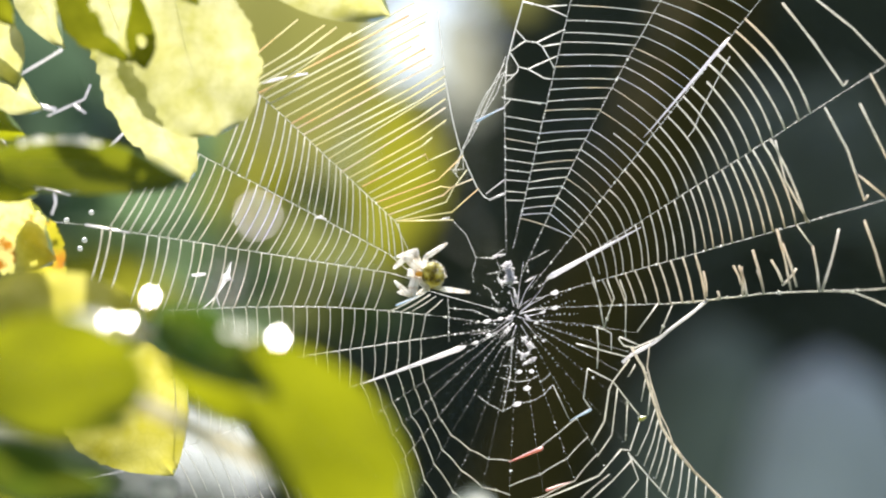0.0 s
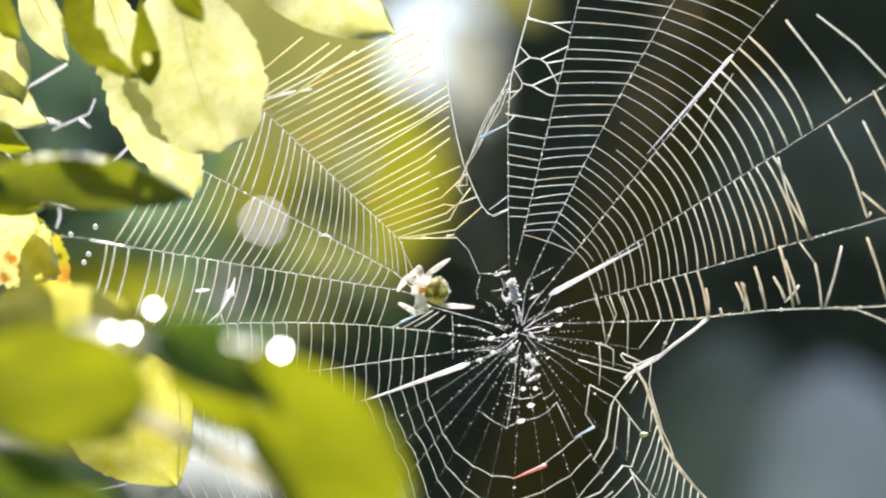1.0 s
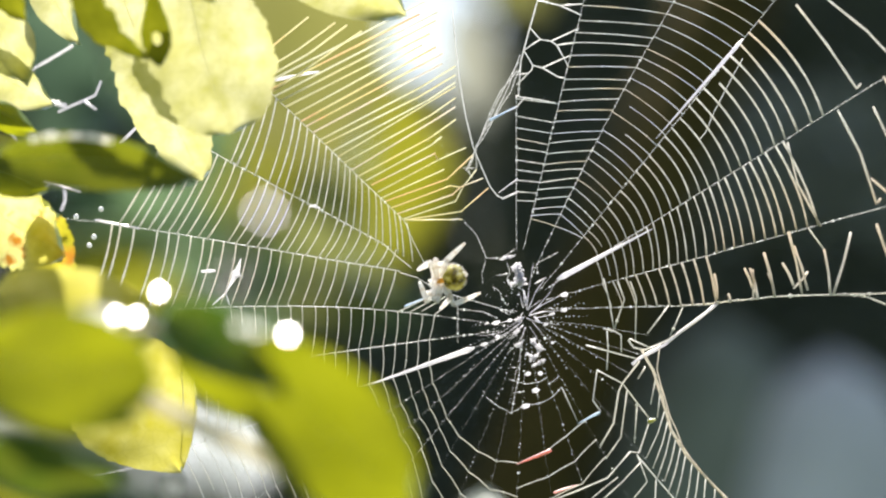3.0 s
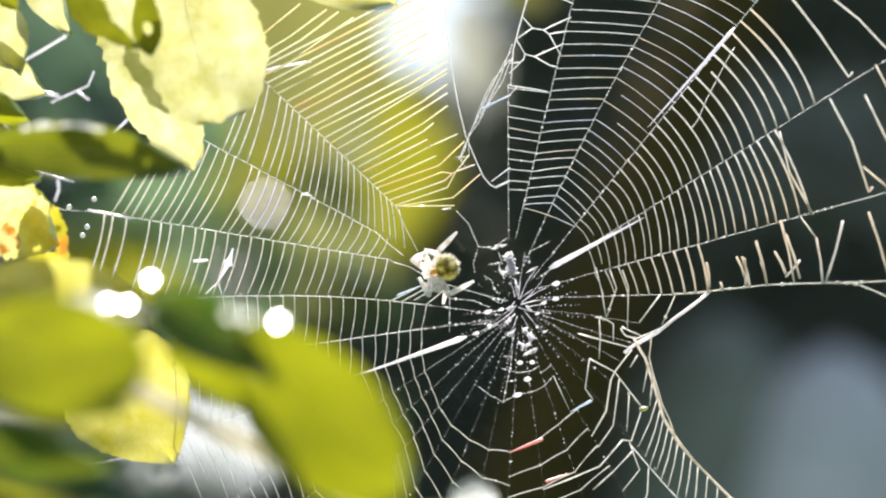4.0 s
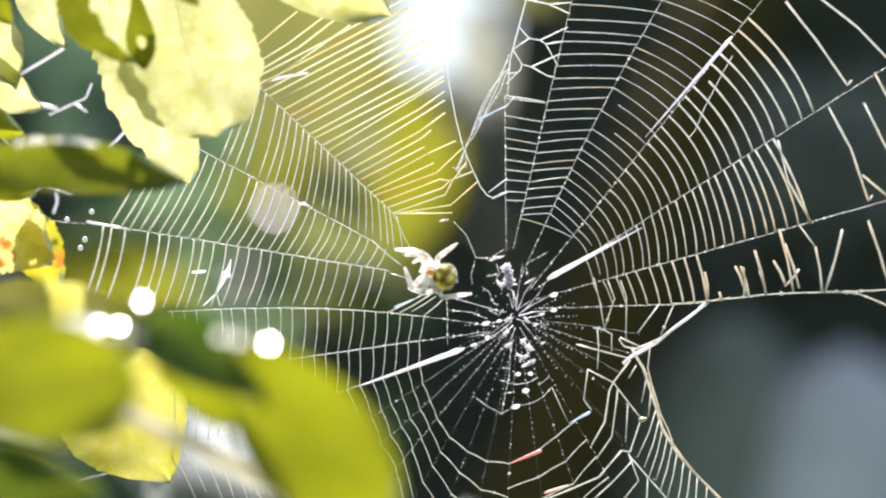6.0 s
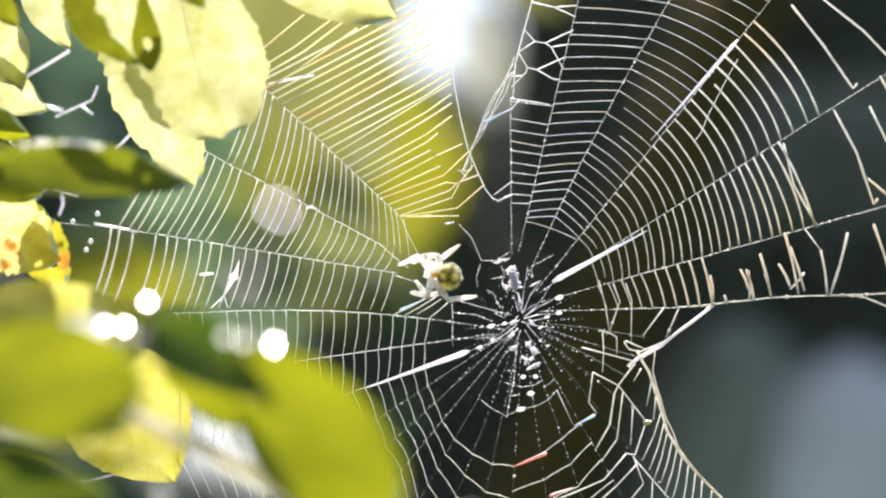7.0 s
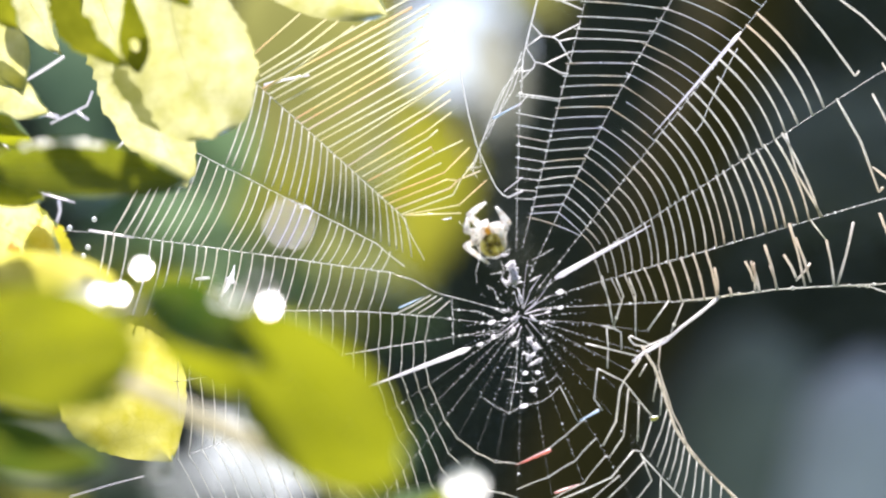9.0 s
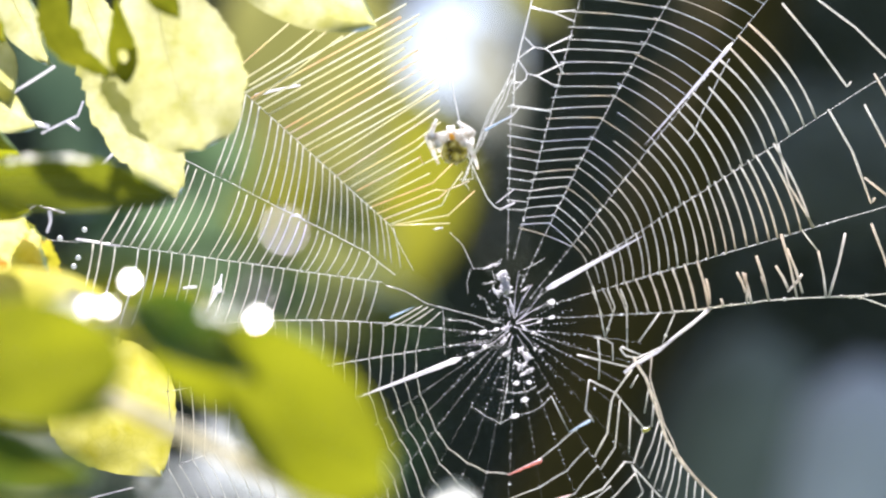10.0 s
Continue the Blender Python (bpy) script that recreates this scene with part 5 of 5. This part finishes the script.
def motions():
    # sway of the leafy twigs in the wind: seconds, millimetres aside and up, degrees of turn
    sway(twig_a, ROOT_A, [(0.0, 0.00, 0.00, 0), (0.5, 0.22, 0.10, 0), (1.0, 0.23, -0.17, 0), (1.5, 0.68, -0.08, 0), (2.0, 0.43, -0.16, 0), (2.5, 0.80, -0.11, 0), (4.0, 0.68, -0.06, 0), (4.5, 0.47, -0.22, 0), (5.0, 0.53, -0.35, 0), (5.5, 0.43, -0.29, 0), (7.0, 0.34, -0.04, 0), (7.5, -0.12, -0.28, 0), (8.0, -0.49, -0.83, 0), (8.5, -0.16, -0.77, 0), (9.0, -0.64, -0.01, 0), (9.5, -1.01, -0.93, 0), (10.0, -1.01, -0.10, 0)])
    sway(twig_b, ROOT_B, [(0.0, 0.00, 0.00, 0), (0.5, 0.18, 0.38, 0), (1.0, 0.19, 0.20, 0), (1.5, 0.09, -0.02, 0), (2.0, 0.15, 0.15, 0), (2.5, -0.03, 0.05, 0), (4.0, 0.18, 0.23, 0), (4.5, 0.25, 0.14, 0), (5.0, 0.34, -0.08, 0), (5.5, 0.14, 0.08, 0), (7.0, -0.20, 0.18, 0), (7.5, 0.60, 0.12, 0), (8.0, 0.39, 0.04, 0), (8.5, -0.00, 0.14, 0), (9.0, 1.50, 0.58, 0), (9.5, 0.67, -0.05, 0), (10.0, 0.92, -0.12, 0)])
    sway(twig_c, ROOT_C, [(0.0, 0.00, 0.00, 0), (0.5, -0.06, 0.63, 0), (1.0, 0.41, 0.54, 0), (1.5, 0.73, -1.52, 0), (2.0, 0.18, -0.66, 0), (2.5, 0.03, 0.31, 0), (4.0, -0.03, -0.36, 0), (4.5, -0.03, -0.68, 0), (5.0, -0.12, -1.66, 0), (5.5, -0.38, -1.77, 0), (7.0, -0.73, -1.53, 0), (7.5, -0.94, -1.29, 0), (8.0, -1.80, 0.25, 0), (8.5, -2.25, 1.70, 0), (9.0, -2.02, 5.00, 0), (9.5, -2.64, 1.85, 0), (10.0, -2.31, 4.09, 0)])
    sway(twig_d, ROOT_D, [(0.0, 0.00, 0.00, 0), (0.5, 0.28, 0.30, 0), (1.0, 0.25, 1.17, 0), (1.5, 0.57, -0.18, 0), (2.0, 0.30, 0.55, 0), (2.5, -0.32, 0.49, 0), (4.0, 0.14, 0.61, 0), (4.5, 0.15, 0.35, 0), (5.0, 0.16, -0.17, 0), (5.5, 0.13, -0.42, 0), (7.0, -0.12, -0.05, 0), (7.5, 0.04, -0.40, 0), (8.0, 0.77, 1.76, 0), (8.5, 0.62, 4.03, 0), (9.0, 0.35, 5.28, 0), (9.5, 0.40, 5.61, 0), (10.0, 0.34, 5.38, 0)])
    # the spider: seconds, millimetres aside and up on the web, heading in degrees
    rows = [(0.0, -2.25, -5.80, 175), (0.5, -1.21, -5.85, 178), (1.0, -1.95, -5.80, 178), (1.5, -1.78, -5.60, 176), (2.0, -0.09, -6.08, 184), (2.5, 0.19, -6.25, 190), (4.0, 0.43, -6.47, 200), (4.5, -0.14, -6.39, 186),
            (5.0, 0.58, -6.54, 160), (5.5, 0.49, -6.50, 158), (7.0, 0.32, -5.53, 173), (7.5, -0.06, -5.51, 176), (8.0, -0.05, -5.19, 174), (8.3, 1.48, -5.46, 172), (8.6, 1.30, -5.60, 172), (8.7, 3.51, -5.66, 168),
            (8.8, 6.59, -3.55, 118), (8.9, 9.80, -0.97, 110), (9.0, 9.96, 1.01, 110), (9.1, 7.23, 4.02, 112), (9.3, 4.90, 13.77, 105), (9.5, 4.34, 20.99, 102), (10.0, 3.79, 24.22, 98)]

    def course(t):
        k = max(i for i, r in enumerate(rows) if r[0] <= t + 1e-6)
        if k == len(rows) - 1:
            return rows[k][3]
        f = (t - rows[k][0]) / (rows[k + 1][0] - rows[k][0])
        return rows[k][3] + f * (rows[k + 1][3] - rows[k][3])

    way = []
    for t, x, z, heading in rows:
        h = radians(heading)
        turn = Matrix(((math.cos(h), -math.sin(h), 0), (0, 0, -1), (math.sin(h), math.cos(h), 0))).to_4x4()
        way.append((t, Matrix.Translation((x * 0.001, -0.0035, EYE_HEIGHT + z * 0.001)) @ turn))
    walk(spider, way)
    # where the legs end: aside and down from the abdomen, in the grid of the web's plan, four of one side and then four of the other
    steps = [
        (0.0, (-62, -32), (-68, -12), (-54, -28), (24, -55), (-66, 12), (-60, 30), (-30, 34), (64, 30)),
        (1.5, (-52, -20), (-68, -2), (-46, -28), (24, -54), (-66, 22), (-40, 38), (-20, 36), (60, 33)),
        (2.5, (-48, -14), (-68, -12), (-40, -22), (18, -58), (-66, 6), (-52, 24), (-32, 42), (46, 26)),
        (4.0, (-30, -28), (-57, -6), (-38, -30), (16, -60), (-48, 20), (-34, 32), (-6, 64), (46, 25)),
        (4.5, (-42, -38), (-60, -10), (-44, -30), (22, -58), (-52, 18), (-38, 30), (-8, 62), (46, 25)),
        (5.0, (-71, -48), (-71, -26), (-52, -38), (18, -63), (-80, -2), (-68, 10), (-45, 24), (42, 22)),
        (5.7, (-85, -50), (-70, -36), (-56, -22), (20, -60), (-73, -16), (-60, 20), (-40, 30), (47, 27)),
        (7.0, (-88, -20), (-64, -24), (-45, -38), (17, -55), (-58, 8), (-66, 28), (-40, 34), (47, 34)),
        (8.3, (-80, -18), (-62, -28), (-45, -32), (14, -60), (-52, 12), (-63, 22), (-45, 34), (50, 27)),
        (8.7, (-82, -22), (-60, -26), (-20, -40), (6, -52), (-72, 8), (-55, 30), (-38, 38), (30, 36)),
        (8.8, (12, -88), (-10, -80), (24, -34), (18, 2), (-32, -75), (-56, -46), (-46, -24), (-68, 26)),
        (8.9, (10, -88), (14, -60), (24, -42), (22, -4), (-15, -86), (-34, -64), (-44, -38), (-52, 28)),
        (9.0, (8, -64), (16, -48), (26, -32), (20, 10), (-12, -72), (-42, -48), (-35, -25), (-8, 32)),
        (9.1, (10, -82), (6, -60), (24, -40), (52, 2), (-6, -78), (-36, -56), (-28, -30), (-20, 20)),
        (9.3, (45, -50), (16, -60), (30, -30), (64, 6), (-20, -62), (-32, -45), (-28, -15), (-10, 25)),
        (9.5, (5, -72), (18, -38), (30, -6), (18, 20), (-12, -72), (-34, -34), (-24, -10), (-16, 20)),
        (10.0, (8, -50), (20, -30), (30, 0), (40, 30), (-30, -55), (-32, -30), (-26, 0), (-28, 20))]
    lift = (0.35, 0.55, 0.45, 0.75, 0.35, 0.55, 0.45, 0.2)
    for k, (leg, shin, hip, upper, lower, side) in enumerate(legs):
        bends = []
        for t, *feet in steps:
            h, (dx, dy) = radians(course(t)), feet[k]
            foot = Vector((math.cos(h) * dx - math.sin(h) * dy, -math.sin(h) * dx - math.cos(h) * dy, -6.0 if k % 4 < 3 else 4.0))
            bends.append((t, *bent_leg(hip, foot, upper, lower, side, lift[k])))
        walk(leg, [(t, m) for t, m, _ in bends])
        walk(shin, [(t, m) for t, _, m in bends])
    # the web gives as the spider shifts its weight: seconds, aside and down in the plan's grid, degrees of turn about the hub
    stir = {139.0: [(0.0, 0, 0, 0), (1.5, 1, 4, 0), (2.5, -2, 1, 0), (4.0, -3, -6, 0), (5.0, -4, -13, 0), (7.0, 0, -12, 0), (8.0, 0, -13, 0), (8.6, -2, -11, 0), (9.0, 4, -12, 0), (9.5, -4, -10, 0), (10.0, 0, -13, 0)],
            152.8: [(0.0, 0, 0, 0), (1.5, 4, 5, 0), (1.9, -26, -15, 0), (2.5, -29, -17, 0), (4.0, -30, -20, 0), (5.5, -31, -24, 0), (7.0, -26, -22, 0), (8.5, -29, -23, 0), (9.5, -36, -25, 0), (10.0, -33, -27, 0)],
            168.0: [(0.0, 0, 0, 0), (1.0, 1, 2, 0), (2.0, 1, -2, 0), (4.0, -1, -3, 0), (5.0, -2, -5, 0), (5.5, -1, -4, 0), (7.0, 4, -4, 0), (7.5, 8, -4, 0), (8.0, 9, -6, 0), (8.5, 1, -4, 0), (9.0, -1, -3, 0), (9.5, -12, -4, 0), (10.0, -7, -6, 0)]}
    for angle, give in ((93.6, 3.0), (80.2, 2.2), (65.2, 1.5), (52.8, 0.8), (34.4, 0.7), (17.6, 0.3)):
        stir[angle] = [(0.0, 0, 0, 0), (8.4, 0, 0, 0), (8.6, 0, 0, 0.25 * give), (9.0, 0, 0, give), (9.5, 0, 0, 0.55 * give), (10.0, 0, 0, give)]
    low = [(0.0, 0, 0, 0), (0.5, 2, 3, 0), (1.0, 3, 2, 0), (1.5, 2, -1, 0), (2.0, -2, 0, 0), (2.5, -1, 1, 0), (4.0, -2, 2, 0), (5.0, -4, 1, 0), (5.5, -2, 3, 0), (7.0, -2, 3, 0), (8.0, -4, 3, 0), (8.5, -5, 3, 0), (9.0, -5, 0, 0), (9.5, -12, -1, 0), (10.0, -5, -2, 0)]
    for angle in RADII:
        if 175 < angle < 305:
            stir[angle] = low
    for thing in middle:
        walk(thing, [(t, Matrix.Translation((dx * UNIT, 0, -dy * UNIT))) for t, dx, dy, _ in low])
    for angle, keys in stir.items():
        walk(RADII[angle], [(t, Matrix.Translation((dx * UNIT, 0, -dy * UNIT)) @ pose(0, 0, 0, 0, turn, 0)) for t, dx, dy, turn in keys])
    for thing, follow in strand:
        walk(thing, [(t, Matrix.Translation((dx * follow * UNIT, 0, -dy * UNIT))) for t, dx, dy in ((0.0, 0, 0), (1.0, 1, 0), (2.5, 3, -2), (5.0, 5, -3), (8.0, 4, -3), (8.5, 7, 0), (9.0, 23, -2), (9.5, 11, -3), (10.0, 24, 0))])


motions()
